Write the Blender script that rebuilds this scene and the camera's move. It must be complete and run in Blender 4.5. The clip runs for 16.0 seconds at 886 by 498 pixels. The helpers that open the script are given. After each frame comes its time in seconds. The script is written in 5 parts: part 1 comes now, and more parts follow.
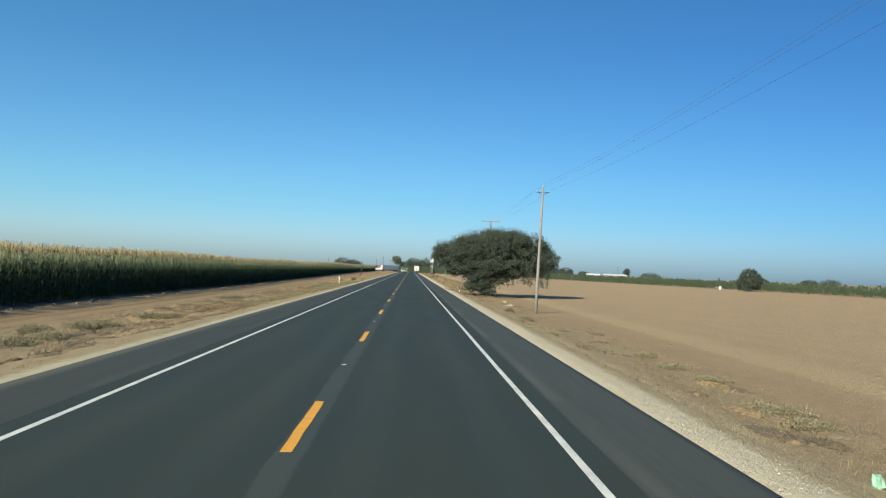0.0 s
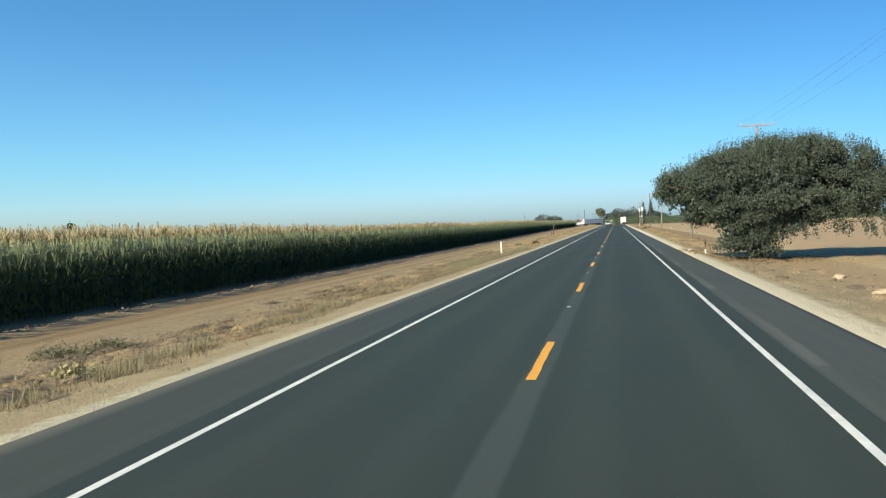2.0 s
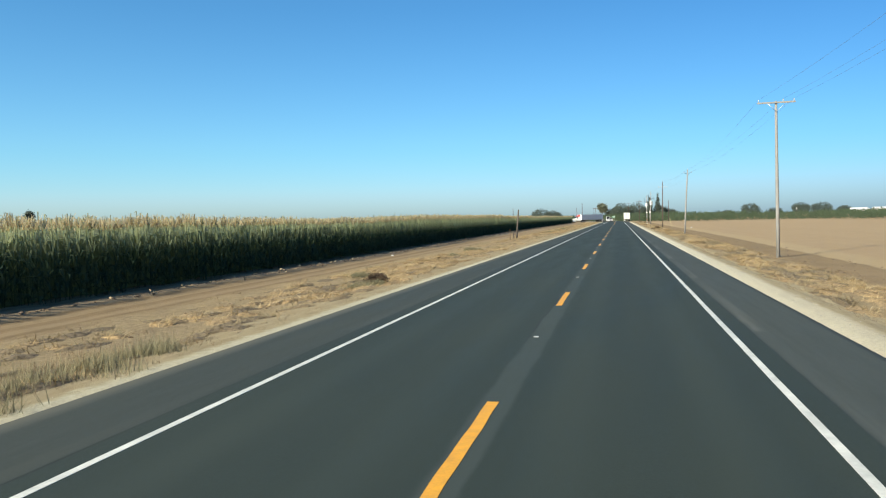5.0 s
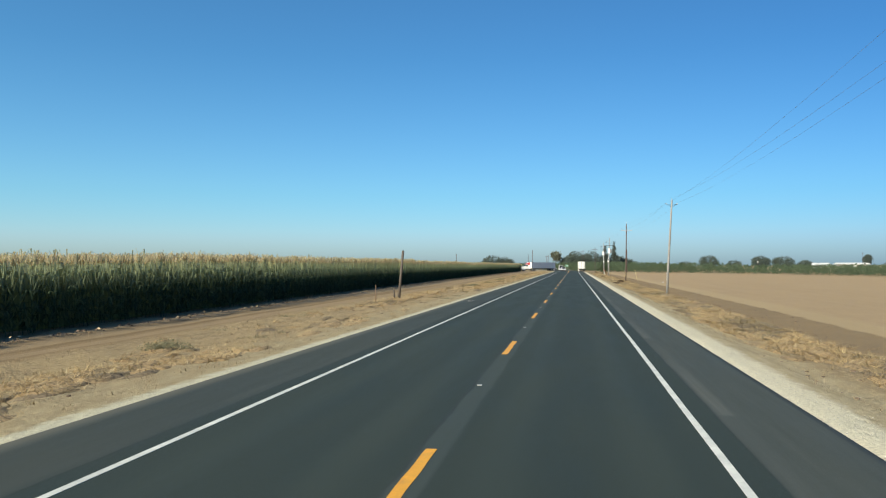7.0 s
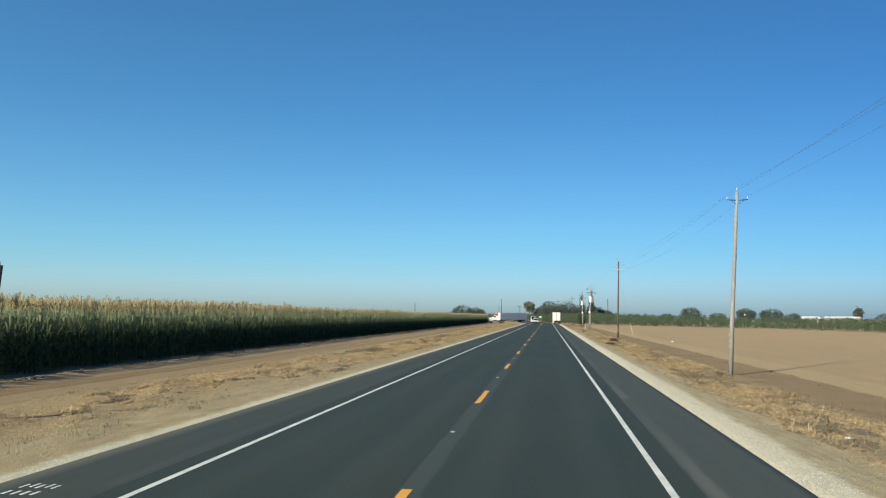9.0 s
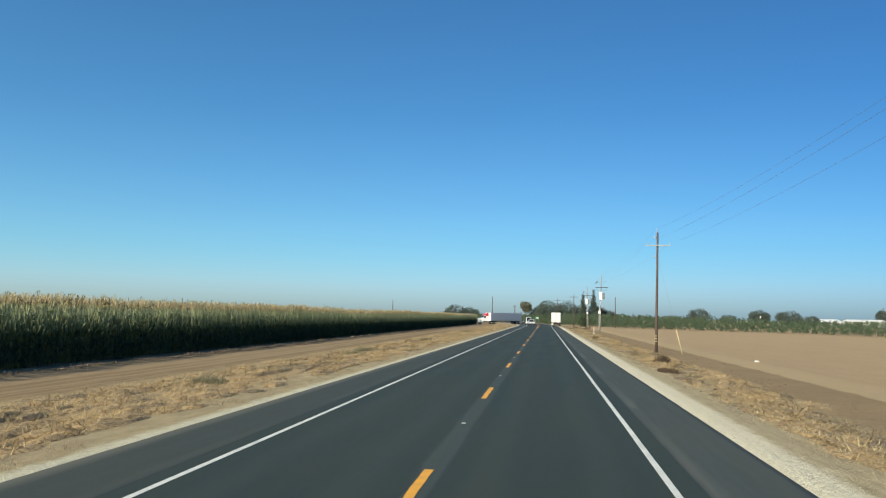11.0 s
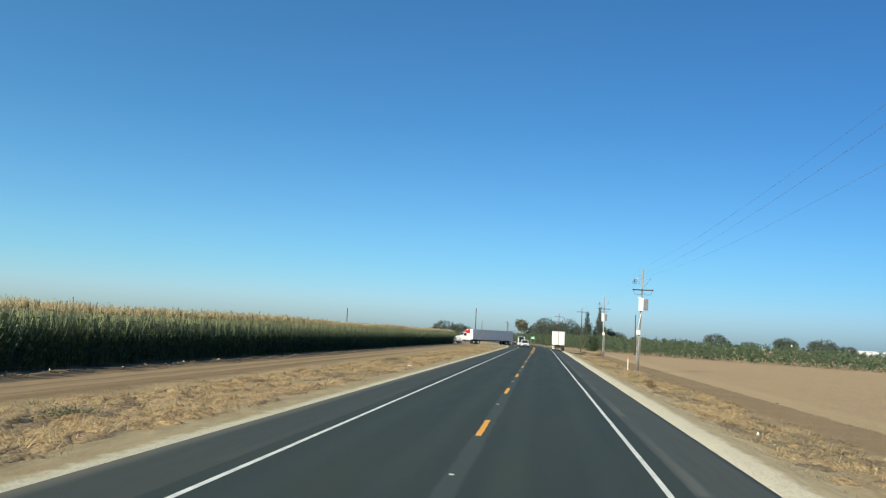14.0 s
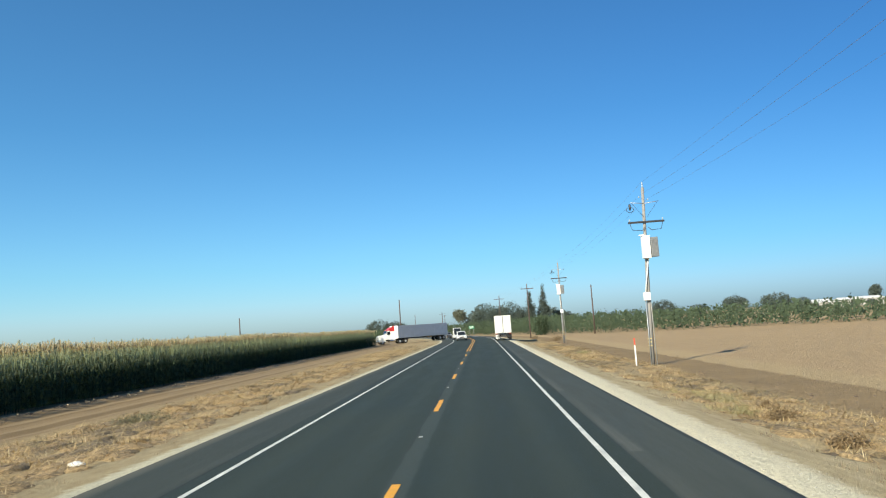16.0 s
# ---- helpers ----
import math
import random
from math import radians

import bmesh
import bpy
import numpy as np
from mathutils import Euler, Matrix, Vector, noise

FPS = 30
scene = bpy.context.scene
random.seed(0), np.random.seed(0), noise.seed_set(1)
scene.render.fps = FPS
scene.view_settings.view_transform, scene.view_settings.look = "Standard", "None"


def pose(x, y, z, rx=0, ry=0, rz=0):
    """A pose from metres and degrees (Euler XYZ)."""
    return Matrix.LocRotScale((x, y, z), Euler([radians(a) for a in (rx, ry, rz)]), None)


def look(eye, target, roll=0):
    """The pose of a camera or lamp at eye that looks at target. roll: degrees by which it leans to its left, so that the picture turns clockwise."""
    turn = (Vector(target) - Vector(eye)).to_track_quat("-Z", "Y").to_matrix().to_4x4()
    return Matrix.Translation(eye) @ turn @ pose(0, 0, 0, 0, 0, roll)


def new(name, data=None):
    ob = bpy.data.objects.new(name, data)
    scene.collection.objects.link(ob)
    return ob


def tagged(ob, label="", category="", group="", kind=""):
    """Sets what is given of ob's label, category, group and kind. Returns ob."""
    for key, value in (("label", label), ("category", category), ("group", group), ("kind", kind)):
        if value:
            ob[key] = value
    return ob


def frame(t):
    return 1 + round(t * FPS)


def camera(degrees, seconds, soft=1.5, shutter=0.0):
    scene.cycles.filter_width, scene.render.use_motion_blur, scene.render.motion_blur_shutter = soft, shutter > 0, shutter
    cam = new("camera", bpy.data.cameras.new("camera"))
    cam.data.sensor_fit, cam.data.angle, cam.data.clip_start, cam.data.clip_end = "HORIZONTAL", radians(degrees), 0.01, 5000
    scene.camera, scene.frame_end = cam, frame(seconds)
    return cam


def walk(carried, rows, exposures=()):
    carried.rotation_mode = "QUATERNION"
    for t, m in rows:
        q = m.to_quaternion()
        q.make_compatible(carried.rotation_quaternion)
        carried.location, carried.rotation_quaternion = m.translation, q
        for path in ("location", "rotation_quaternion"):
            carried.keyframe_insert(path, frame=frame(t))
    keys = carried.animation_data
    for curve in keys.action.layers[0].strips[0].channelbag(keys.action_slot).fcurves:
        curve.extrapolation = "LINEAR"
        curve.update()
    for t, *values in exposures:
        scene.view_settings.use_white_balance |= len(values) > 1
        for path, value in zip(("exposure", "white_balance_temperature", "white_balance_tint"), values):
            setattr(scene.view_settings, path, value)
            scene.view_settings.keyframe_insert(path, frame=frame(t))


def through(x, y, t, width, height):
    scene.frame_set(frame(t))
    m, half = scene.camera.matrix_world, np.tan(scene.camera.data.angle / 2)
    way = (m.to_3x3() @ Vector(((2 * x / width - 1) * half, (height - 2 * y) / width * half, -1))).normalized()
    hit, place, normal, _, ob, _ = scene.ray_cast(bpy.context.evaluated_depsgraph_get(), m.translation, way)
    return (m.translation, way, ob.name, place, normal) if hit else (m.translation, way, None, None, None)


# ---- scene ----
cam = camera(59.45, 16.0, soft=1.2)

# seconds, x, y, z, yaw to the left, pitch up, roll
ROWS = [
    (0.0, 1.46, -9.72, 2.32, -2.33, 1.53, 2.08),
    (0.5, 1.38, 0.71, 2.25, 1.50, -0.14, 0.97),
    (1.0, 1.32, 11.14, 2.30, 7.11, -0.21, -2.79),
    (1.5, 1.37, 21.68, 2.32, 9.91, -0.80, -3.40),
    (2.0, 1.32, 32.46, 2.30, 12.65, -1.54, -2.56),
    (2.5, 1.42, 43.40, 2.31, 13.61, -2.34, -1.91),
    (3.0, 1.56, 54.07, 2.31, 12.92, -2.24, -1.80),
    (3.5, 1.51, 64.41, 2.30, 11.97, -2.17, -1.32),
    (6.0, 1.72, 118.22, 2.30, 13.33, -1.71, -1.91),
    (6.5, 1.78, 129.09, 2.32, 12.00, -0.23, -0.98),
    (7.0, 1.84, 139.95, 2.39, 9.53, 1.24, -0.14),
    (7.5, 1.85, 150.61, 2.43, 8.34, 2.92, -0.27),
    (8.0, 1.83, 161.25, 2.45, 8.48, 3.87, 0.43),
    (8.5, 1.88, 172.06, 2.46, 8.25, 4.34, 0.81),
    (9.0, 1.95, 182.96, 2.41, 7.68, 4.94, 0.39),
    (11.5, 1.74, 235.78, 2.44, 7.39, 4.94, 1.27),
    (12.0, 1.67, 246.27, 2.48, 7.38, 5.20, 2.13),
    (12.5, 1.63, 256.80, 2.46, 7.87, 5.64, 2.35),
    (13.0, 1.62, 267.30, 2.45, 7.76, 6.31, 2.02),
    (13.5, 1.52, 277.58, 2.46, 7.48, 6.55, 2.35),
    (14.0, 1.46, 287.79, 2.47, 7.50, 6.16, 2.83),
    (14.5, 1.45, 297.91, 2.46, 7.82, 6.05, 3.27),
    (15.0, 1.48, 307.81, 2.46, 7.34, 6.51, 3.48),
    (15.5, 1.53, 317.56, 2.49, 5.72, 7.15, 3.23),
    (16.0, 1.59, 327.22, 2.47, 2.44, 5.86, -4.07),
]


def row_pose(x, y, z, yaw, pitch, roll):
    a, b = radians(yaw), radians(pitch)
    ahead = Vector((-math.sin(a) * math.cos(b), math.cos(a) * math.cos(b), math.sin(b)))
    eye = Vector((x, y, z))
    return look(eye, eye + 10 * ahead, roll)


walk(cam, [(t, row_pose(*r)) for t, *r in ROWS],
     exposures=[(0.0, 0.48), (0.5, 0.56), (1.5, 0.7), (2.5, 0.77), (3.5, 0.78), (6.0, 0.68), (7.0, 0.54), (7.5, 0.42), (8.5, 0.44), (12.5, 0.5), (14.5, 0.55), (15.5, 0.58), (16.0, 0.68)])

# ---------------------------------------------------------------- light
SUN_WAY = Vector((0.55, 0.835, 0)).normalized()
SUN_UP = radians(28)
world = bpy.data.worlds.new("sky")
scene.world = world
world.use_nodes = True
wn = world.node_tree.nodes
sky = wn.new("ShaderNodeTexSky")
sky.sky_type = 'NISHITA'
sky.sun_disc = False
sky.sun_elevation = SUN_UP
sky.sun_rotation = math.atan2(-SUN_WAY.x, -SUN_WAY.y) % (2 * math.pi)
sky.altitude = 50
sky.air_density = 1.0
sky.dust_density = 0.6
sky.ozone_density = 6.0
# smoky haze: the pale air low down is greyer blue than clean air
tint = wn.new("ShaderNodeMix")
tint.data_type, tint.blend_type = 'RGBA', 'MULTIPLY'
tint.inputs[0].default_value = 1.0
pale = wn.new("ShaderNodeSeparateColor")
pale.mode = 'HSV'
low = wn.new("ShaderNodeMapRange")
for k, v in enumerate((0.22, 0.55, 0.0, 1.0)):
    low.inputs[1 + k].default_value = v
air = wn.new("ShaderNodeMix")
air.data_type = 'RGBA'
air.inputs[6].default_value = (0.66, 0.86, 1.05, 1)
air.inputs[7].default_value = (0.54, 0.85, 0.965, 1)
# tinted brighter leftward to imitate windscreen glare; dusty air thicker, duller along the horizon
way = wn.new("ShaderNodeTexCoord")
split = wn.new("ShaderNodeSeparateXYZ")
side_x = wn.new("ShaderNodeMapRange")
for k, v in enumerate((-0.85, 0.65, 0.0, 1.0)):
    side_x.inputs[1 + k].default_value = v
glare_tint = wn.new("ShaderNodeMix")
glare_tint.data_type = 'RGBA'
glare_tint.inputs[6].default_value = (1.56, 1.42, 1.26, 1)
glare_tint.inputs[7].default_value = (0.60, 0.69, 0.80, 1)
height = wn.new("ShaderNodeMapRange")
for k, v in enumerate((0.0, 0.4, 0.0, 1.0)):
    height.inputs[1 + k].default_value = v
layer = wn.new("ShaderNodeValToRGB")
while len(layer.color_ramp.elements) < 4:
    layer.color_ramp.elements.new(0.5)
for el, (p, c) in zip(layer.color_ramp.elements, ((0.0, (0.86, 0.84, 0.84)), (0.11, (0.98, 0.95, 0.93)), (0.25, (0.97, 0.955, 0.935)), (0.65, (0.74, 0.88, 0.90)))):
    el.position, el.color = p, (*c, 1)
dust = wn.new("ShaderNodeMix")
dust.data_type, dust.blend_type = 'RGBA', 'MULTIPLY'
dust.inputs[0].default_value = 1.0
dusty = wn.new("ShaderNodeMix")
dusty.data_type, dusty.blend_type = 'RGBA', 'MULTIPLY'
dusty.inputs[0].default_value = 1.0
wl = world.node_tree.links
wl.new(way.outputs["Generated"], split.inputs[0])
wl.new(split.outputs["X"], side_x.inputs[0])
wl.new(side_x.outputs[0], glare_tint.inputs[0])
wl.new(split.outputs["Z"], height.inputs[0])
wl.new(height.outputs[0], layer.inputs[0])
wl.new(glare_tint.outputs[2], dust.inputs[6])
wl.new(layer.outputs[0], dust.inputs[7])
wl.new(sky.outputs[0], pale.inputs[0])
wl.new(pale.outputs[1], low.inputs[0])
wl.new(low.outputs[0], air.inputs[0])
wl.new(air.outputs[2], tint.inputs[7])
wl.new(sky.outputs[0], tint.inputs[6])
wl.new(tint.outputs[2], dusty.inputs[6])
wl.new(dust.outputs[2], dusty.inputs[7])
wl.new(dusty.outputs[2], wn["Background"].inputs["Color"])
wn["Background"].inputs["Strength"].default_value = 0.10
sun_data = bpy.data.lights.new("sun", 'SUN')
sun_data.energy = 5.0
sun_data.angle = radians(0.55)
sun_data.color = (1.0, 0.905, 0.68)
sun = new("sun", sun_data)
sun.matrix_world = look((0, 0, 60), (0 + SUN_WAY.x * 50 * math.cos(SUN_UP), SUN_WAY.y * 50 * math.cos(SUN_UP), 60 - 50 * math.sin(SUN_UP)))

# ---------------------------------------------------------------- materials


def mat(name, rough=0.8, metal=0.0):
    m = bpy.data.materials.new(name)
    m.use_nodes = True
    nt = m.node_tree
    b = nt.nodes["Principled BSDF"]
    b.inputs["Roughness"].default_value = rough
    b.inputs["Metallic"].default_value = metal
    return m, nt, b


def add(nt, kind, **values):
    n = nt.nodes.new(kind)
    for k, v in values.items():
        n.inputs[k.replace("_", " ")].default_value = v
    return n


def coords(nt, scale=(1, 1, 1)):
    tc = nt.nodes.new("ShaderNodeTexCoord")
    mp = nt.nodes.new("ShaderNodeMapping")
    mp.inputs["Scale"].default_value = scale
    nt.links.new(tc.outputs["Object"], mp.inputs["Vector"])
    return mp.outputs["Vector"]


def noise_at(nt, vec, scale, detail=5.0, rough=0.6):
    n = add(nt, "ShaderNodeTexNoise", Scale=scale, Detail=detail, Roughness=rough)
    nt.links.new(vec, n.inputs["Vector"])
    return n.outputs["Fac"]


def ramp(nt, fac, stops):
    r = nt.nodes.new("ShaderNodeValToRGB")
    e = r.color_ramp.elements
    while len(e) < len(stops):
        e.new(0.5)
    for el, (p, c) in zip(e, stops):
        el.position = p
        el.color = (*c, 1) if len(c) == 3 else c
    nt.links.new(fac, r.inputs["Fac"])
    return r.outputs["Color"]


def mix(nt, fac, a, b, how='MIX'):
    m = nt.nodes.new("ShaderNodeMix")
    m.data_type, m.blend_type = 'RGBA', how
    for socket, v in ((m.inputs[0], fac), (m.inputs[6], a), (m.inputs[7], b)):
        if isinstance(v, (int, float)):
            socket.default_value = v
        elif isinstance(v, tuple):
            socket.default_value = (*v, 1)
        else:
            nt.links.new(v, socket)
    return m.outputs[2]


def maths(nt, op, a, b=0.0, c=0.0):
    m = nt.nodes.new("ShaderNodeMath")
    m.operation = op
    for socket, v in zip(m.inputs, (a, b, c)):
        if isinstance(v, (int, float)):
            socket.default_value = v
        else:
            nt.links.new(v, socket)
    return m.outputs[0]


def span(nt, v, a, b, c=0.0, d=1.0):
    m = nt.nodes.new("ShaderNodeMapRange")
    m.inputs[1].default_value, m.inputs[2].default_value, m.inputs[3].default_value, m.inputs[4].default_value = a, b, c, d
    nt.links.new(v, m.inputs[0])
    return m.outputs[0]


def bump(nt, bsdf, height, strength=0.4, distance=0.02):
    b = add(nt, "ShaderNodeBump", Strength=strength, Distance=distance)
    nt.links.new(height, b.inputs["Height"])
    nt.links.new(b.outputs["Normal"], bsdf.inputs["Normal"])


def plain(name, colour, rough=0.6, metal=0.0, vary=0.12, scale=6.0, relief=0.15):
    """A painted, moulded or cast surface: its colour with stains at two scales and a fine relief."""
    m, nt, b = mat(name, rough, metal)
    v = coords(nt)
    big, fine = noise_at(nt, v, scale, 6), noise_at(nt, v, scale * 9, 3)
    dark = tuple(c * (1 - 2.2 * vary) for c in colour)
    light = tuple(min(1, c * (1 + vary)) for c in colour)
    col = ramp(nt, big, [(0.3, dark), (0.7, light)])
    col = mix(nt, 0.25, col, ramp(nt, fine, [(0.35, dark), (0.65, light)]))
    nt.links.new(col, b.inputs["Base Color"])
    nt.links.new(span(nt, big, 0.3, 0.7, rough * 0.85, min(1, rough * 1.15)), b.inputs["Roughness"])
    bump(nt, b, fine, relief, 0.01)
    return m


def asphalt_material():
    m, nt, b = mat("asphalt", 0.82)
    v = coords(nt)
    off = nt.nodes.new("ShaderNodeAttribute")
    off.attribute_name = "off"
    o = off.outputs["Fac"]
    grain = noise_at(nt, v, 55, 3, 0.7)
    blot = noise_at(nt, coords(nt, (1, 0.12, 1)), 0.9, 5)
    streak = noise_at(nt, coords(nt, (2.2, 0.05, 1)), 1.6, 4)
    base = ramp(nt, grain, [(0.3, (0.0155, 0.0228, 0.0178)), (0.7, (0.033, 0.0465, 0.0372))])
    base = mix(nt, span(nt, blot, 0.3, 0.75, 0.0, 0.35), base, (0.0355, 0.0495, 0.04))
    # greyer joint along the middle, and a paler worn band outside the edge line
    edge = maths(nt, 'MULTIPLY_ADD', noise_at(nt, coords(nt, (1, 0.3, 1)), 2.2, 3), 0.16, -0.08)
    oo = maths(nt, 'ADD', o, edge)
    mid = maths(nt, 'SUBTRACT', 1.0, span(nt, maths(nt, 'ABSOLUTE', maths(nt, 'SUBTRACT', oo, 0.04)), 0.17, 0.23))
    base = mix(nt, maths(nt, 'MULTIPLY', mid, 0.45), base, (0.064, 0.079, 0.072))
    tar = maths(nt, 'SUBTRACT', 1.0, span(nt, maths(nt, 'ABSOLUTE', maths(nt, 'ADD', oo, 0.15)), 0.014, 0.035))
    base = mix(nt, maths(nt, 'MULTIPLY', tar, span(nt, streak, 0.4, 0.55, 0.05, 0.6)), base, (0.014, 0.016, 0.015))
    band = maths(nt, 'SUBTRACT', 1.0, span(nt, maths(nt, 'ABSOLUTE', maths(nt, 'SUBTRACT', maths(nt, 'ABSOLUTE', oo), 4.28)), 0.07, 0.17))
    # ground-off patches: each begins sharply and fades ahead
    where = nt.nodes.new("ShaderNodeSeparateXYZ")
    nt.links.new(v, where.inputs[0])
    saw = maths(nt, 'FRACT', maths(nt, 'MULTIPLY', maths(nt, 'ADD', where.outputs["Y"], 2000 * 13.5 - 153.0), 1 / 13.5))
    saw = maths(nt, 'MULTIPLY', span(nt, saw, 0.0, 0.012), span(nt, saw, 0.05, 0.9, 1.0, 0.12))
    band = maths(nt, 'MULTIPLY', band, maths(nt, 'MULTIPLY', span(nt, o, -1.0, 1.0, 0.25, 1.0), saw))
    base = mix(nt, maths(nt, 'MULTIPLY', band, span(nt, streak, 0.38, 0.56, 0.3, 0.85)), base, (0.115, 0.119, 0.1))
    fine_o = maths(nt, 'ABSOLUTE', maths(nt, 'MULTIPLY_ADD', edge, 0.35, o))
    outer = span(nt, fine_o, 4.08, 4.12)
    scuff = span(nt, noise_at(nt, coords(nt, (3.0, 0.1, 1)), 2.0, 6, 0.7), 0.3, 0.75, 0.35, 0.62)
    dusty = mix(nt, span(nt, o, -1.0, 1.0), (0.06, 0.065, 0.055), (0.084, 0.09, 0.078))
    base = mix(nt, maths(nt, 'MULTIPLY', outer, scuff), base, dusty)
    seam = maths(nt, 'SUBTRACT', 1.0, span(nt, maths(nt, 'ABSOLUTE', maths(nt, 'SUBTRACT', fine_o, 4.08)), 0.008, 0.03))
    seam = maths(nt, 'MULTIPLY', seam, span(nt, o, -1.0, 1.0, 1.0, 0.3))
    base = mix(nt, maths(nt, 'MULTIPLY', seam, span(nt, streak, 0.4, 0.6, 0.1, 0.75)), base, (0.014, 0.015, 0.014))
    track = maths(nt, 'SUBTRACT', 1.0, span(nt, maths(nt, 'ABSOLUTE', maths(nt, 'SUBTRACT', maths(nt, 'ABSOLUTE', maths(nt, 'SUBTRACT', maths(nt, 'ABSOLUTE', oo), 1.85)), 0.9)), 0.15, 0.45))
    base = mix(nt, maths(nt, 'MULTIPLY', track, 0.25), base, (0.043, 0.057, 0.0465))
    dust = span(nt, maths(nt, 'ABSOLUTE', oo), 5.5, 5.9, 0.0, 0.22)
    base = mix(nt, dust, base, (0.2, 0.165, 0.125))
    nt.links.new(base, b.inputs["Base Color"])
    nt.links.new(span(nt, blot, 0.3, 0.7, 0.74, 0.9), b.inputs["Roughness"])
    b.inputs["Specular IOR Level"].default_value = 0.35
    bump(nt, b, grain, 0.5, 0.008)
    return m


def ground_material():
    m, nt, b = mat("earth", 0.95)
    v = coords(nt)
    off = nt.nodes.new("ShaderNodeAttribute")
    off.attribute_name = "off"
    o = off.outputs["Fac"]
    wob = maths(nt, 'MULTIPLY_ADD', noise_at(nt, v, 0.55, 6, 0.65), 2.2, -1.1)
    wob2 = maths(nt, 'MULTIPLY_ADD', noise_at(nt, v, 2.5, 5, 0.7), 0.9, -0.45)
    oo = maths(nt, 'ADD', o, wob2)
    ow = maths(nt, 'ADD', o, wob)
    stone = add(nt, "ShaderNodeTexVoronoi", Scale=16.0)
    nt.links.new(v, stone.inputs["Vector"])
    fine, mid, large = noise_at(nt, v, 28, 4, 0.7), noise_at(nt, v, 3.5, 6, 0.65), noise_at(nt, v, 0.22, 5)
    field = ramp(nt, mid, [(0.25, (0.325, 0.215, 0.128)), (0.75, (0.44, 0.302, 0.19))])
    field = mix(nt, span(nt, large, 0.35, 0.65, 0.0, 0.6), field, (0.415, 0.282, 0.172))
    furrow = noise_at(nt, coords(nt, (1.0, 0.012, 1)), 1.1, 3)
    field = mix(nt, span(nt, furrow, 0.4, 0.62, 0.0, 0.16), field, (0.30, 0.195, 0.112))
    swath = maths(nt, 'MULTIPLY', span(nt, ow, 18.6, 17.4), span(nt, ow, 14.0, 15.5))
    field = mix(nt, maths(nt, 'MULTIPLY', swath, 0.4), field, (0.45, 0.325, 0.19))
    lane = ramp(nt, mid, [(0.25, (0.21, 0.14, 0.082)), (0.75, (0.285, 0.192, 0.113))])
    smooth_lane = mix(nt, span(nt, large, 0.35, 0.65, 0.0, 0.6), lane, (0.315, 0.21, 0.12))
    ruts = noise_at(nt, coords(nt, (1.4, 0.008, 1)), 1.0, 2)
    lane = mix(nt, span(nt, ruts, 0.45, 0.55, 0.0, 0.9), lane, (0.315, 0.22, 0.138))
    lane = mix(nt, span(nt, ruts, 0.42, 0.36, 0.0, 0.7), lane, (0.195, 0.13, 0.076))
    verge = ramp(nt, mid, [(0.25, (0.24, 0.165, 0.098)), (0.5, (0.33, 0.232, 0.14)), (0.8, (0.42, 0.305, 0.188))])
    patch = noise_at(nt, coords(nt, (1, 0.4, 1)), 0.9, 6, 0.7)
    verge = mix(nt, span(nt, patch, 0.42, 0.54, 0.0, 0.6), verge, (0.40, 0.285, 0.16))
    verge = mix(nt, span(nt, patch, 0.44, 0.34, 0.0, 0.6), verge, (0.26, 0.18, 0.105))
    verge = mix(nt, span(nt, fine, 0.4, 0.75, 0.0, 0.35), verge, (0.23, 0.16, 0.1))
    crumbs = noise_at(nt, coords(nt, (1, 0.6, 1)), 8.0, 5, 0.75)
    verge = mix(nt, span(nt, crumbs, 0.52, 0.62, 0.0, 0.6), verge, (0.23, 0.165, 0.1))
    verge = mix(nt, span(nt, crumbs, 0.45, 0.36, 0.0, 0.5), verge, (0.58, 0.45, 0.27))
    # the verge is barer and browner on its first stretch
    place = nt.nodes.new("ShaderNodeSeparateXYZ")
    nt.links.new(v, place.inputs[0])
    bare = ramp(nt, noise_at(nt, v, 5.0, 6, 0.75), [(0.3, (0.18, 0.13, 0.083)), (0.5, (0.29, 0.21, 0.135)), (0.72, (0.41, 0.305, 0.195))])
    verge = mix(nt, maths(nt, 'MULTIPLY', span(nt, place.outputs["Y"], 135.0, 95.0), span(nt, o, 4.0, -4.0, 0.45, 0.8)), verge, bare)
    gravel = ramp(nt, stone.outputs["Distance"], [(0.0, (0.66, 0.585, 0.45)), (0.5, (0.58, 0.505, 0.385)), (1.0, (0.40, 0.34, 0.255))])
    gravel = mix(nt, span(nt, fine, 0.3, 0.7, 0.0, 0.6), gravel, (0.64, 0.56, 0.43))
    # the gravel is sandier on the first stretch
    gravel = mix(nt, span(nt, place.outputs["Y"], 90.0, 150.0, 0.45, 0.0), gravel, (0.44, 0.345, 0.23))
    crushed = mix(nt, 1.0, gravel, (1.2, 1.16, 1.15), 'MULTIPLY')
    # beaten pale earth between the gravel and the straw
    strip = ramp(nt, noise_at(nt, coords(nt, (1, 0.35, 1)), 2.6, 6, 0.7), [(0.3, (0.29, 0.212, 0.128)), (0.55, (0.38, 0.29, 0.182)), (0.75, (0.46, 0.36, 0.235))])
    side_o = maths(nt, 'ABSOLUTE', maths(nt, 'ADD', o, maths(nt, 'MULTIPLY', wob, 0.7)))
    beaten = maths(nt, 'MULTIPLY', span(nt, side_o, 9.3, 8.2), span(nt, place.outputs["Y"], 70.0, 125.0, 0.7, 0.85))
    # the right-hand strip's colour is raised to stand in for sunlight
    sun_gain = nt.nodes.new("ShaderNodeCombineColor")
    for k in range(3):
        nt.links.new(span(nt, o, -1.0, 1.0, 1.0, 1.38), sun_gain.inputs[k])
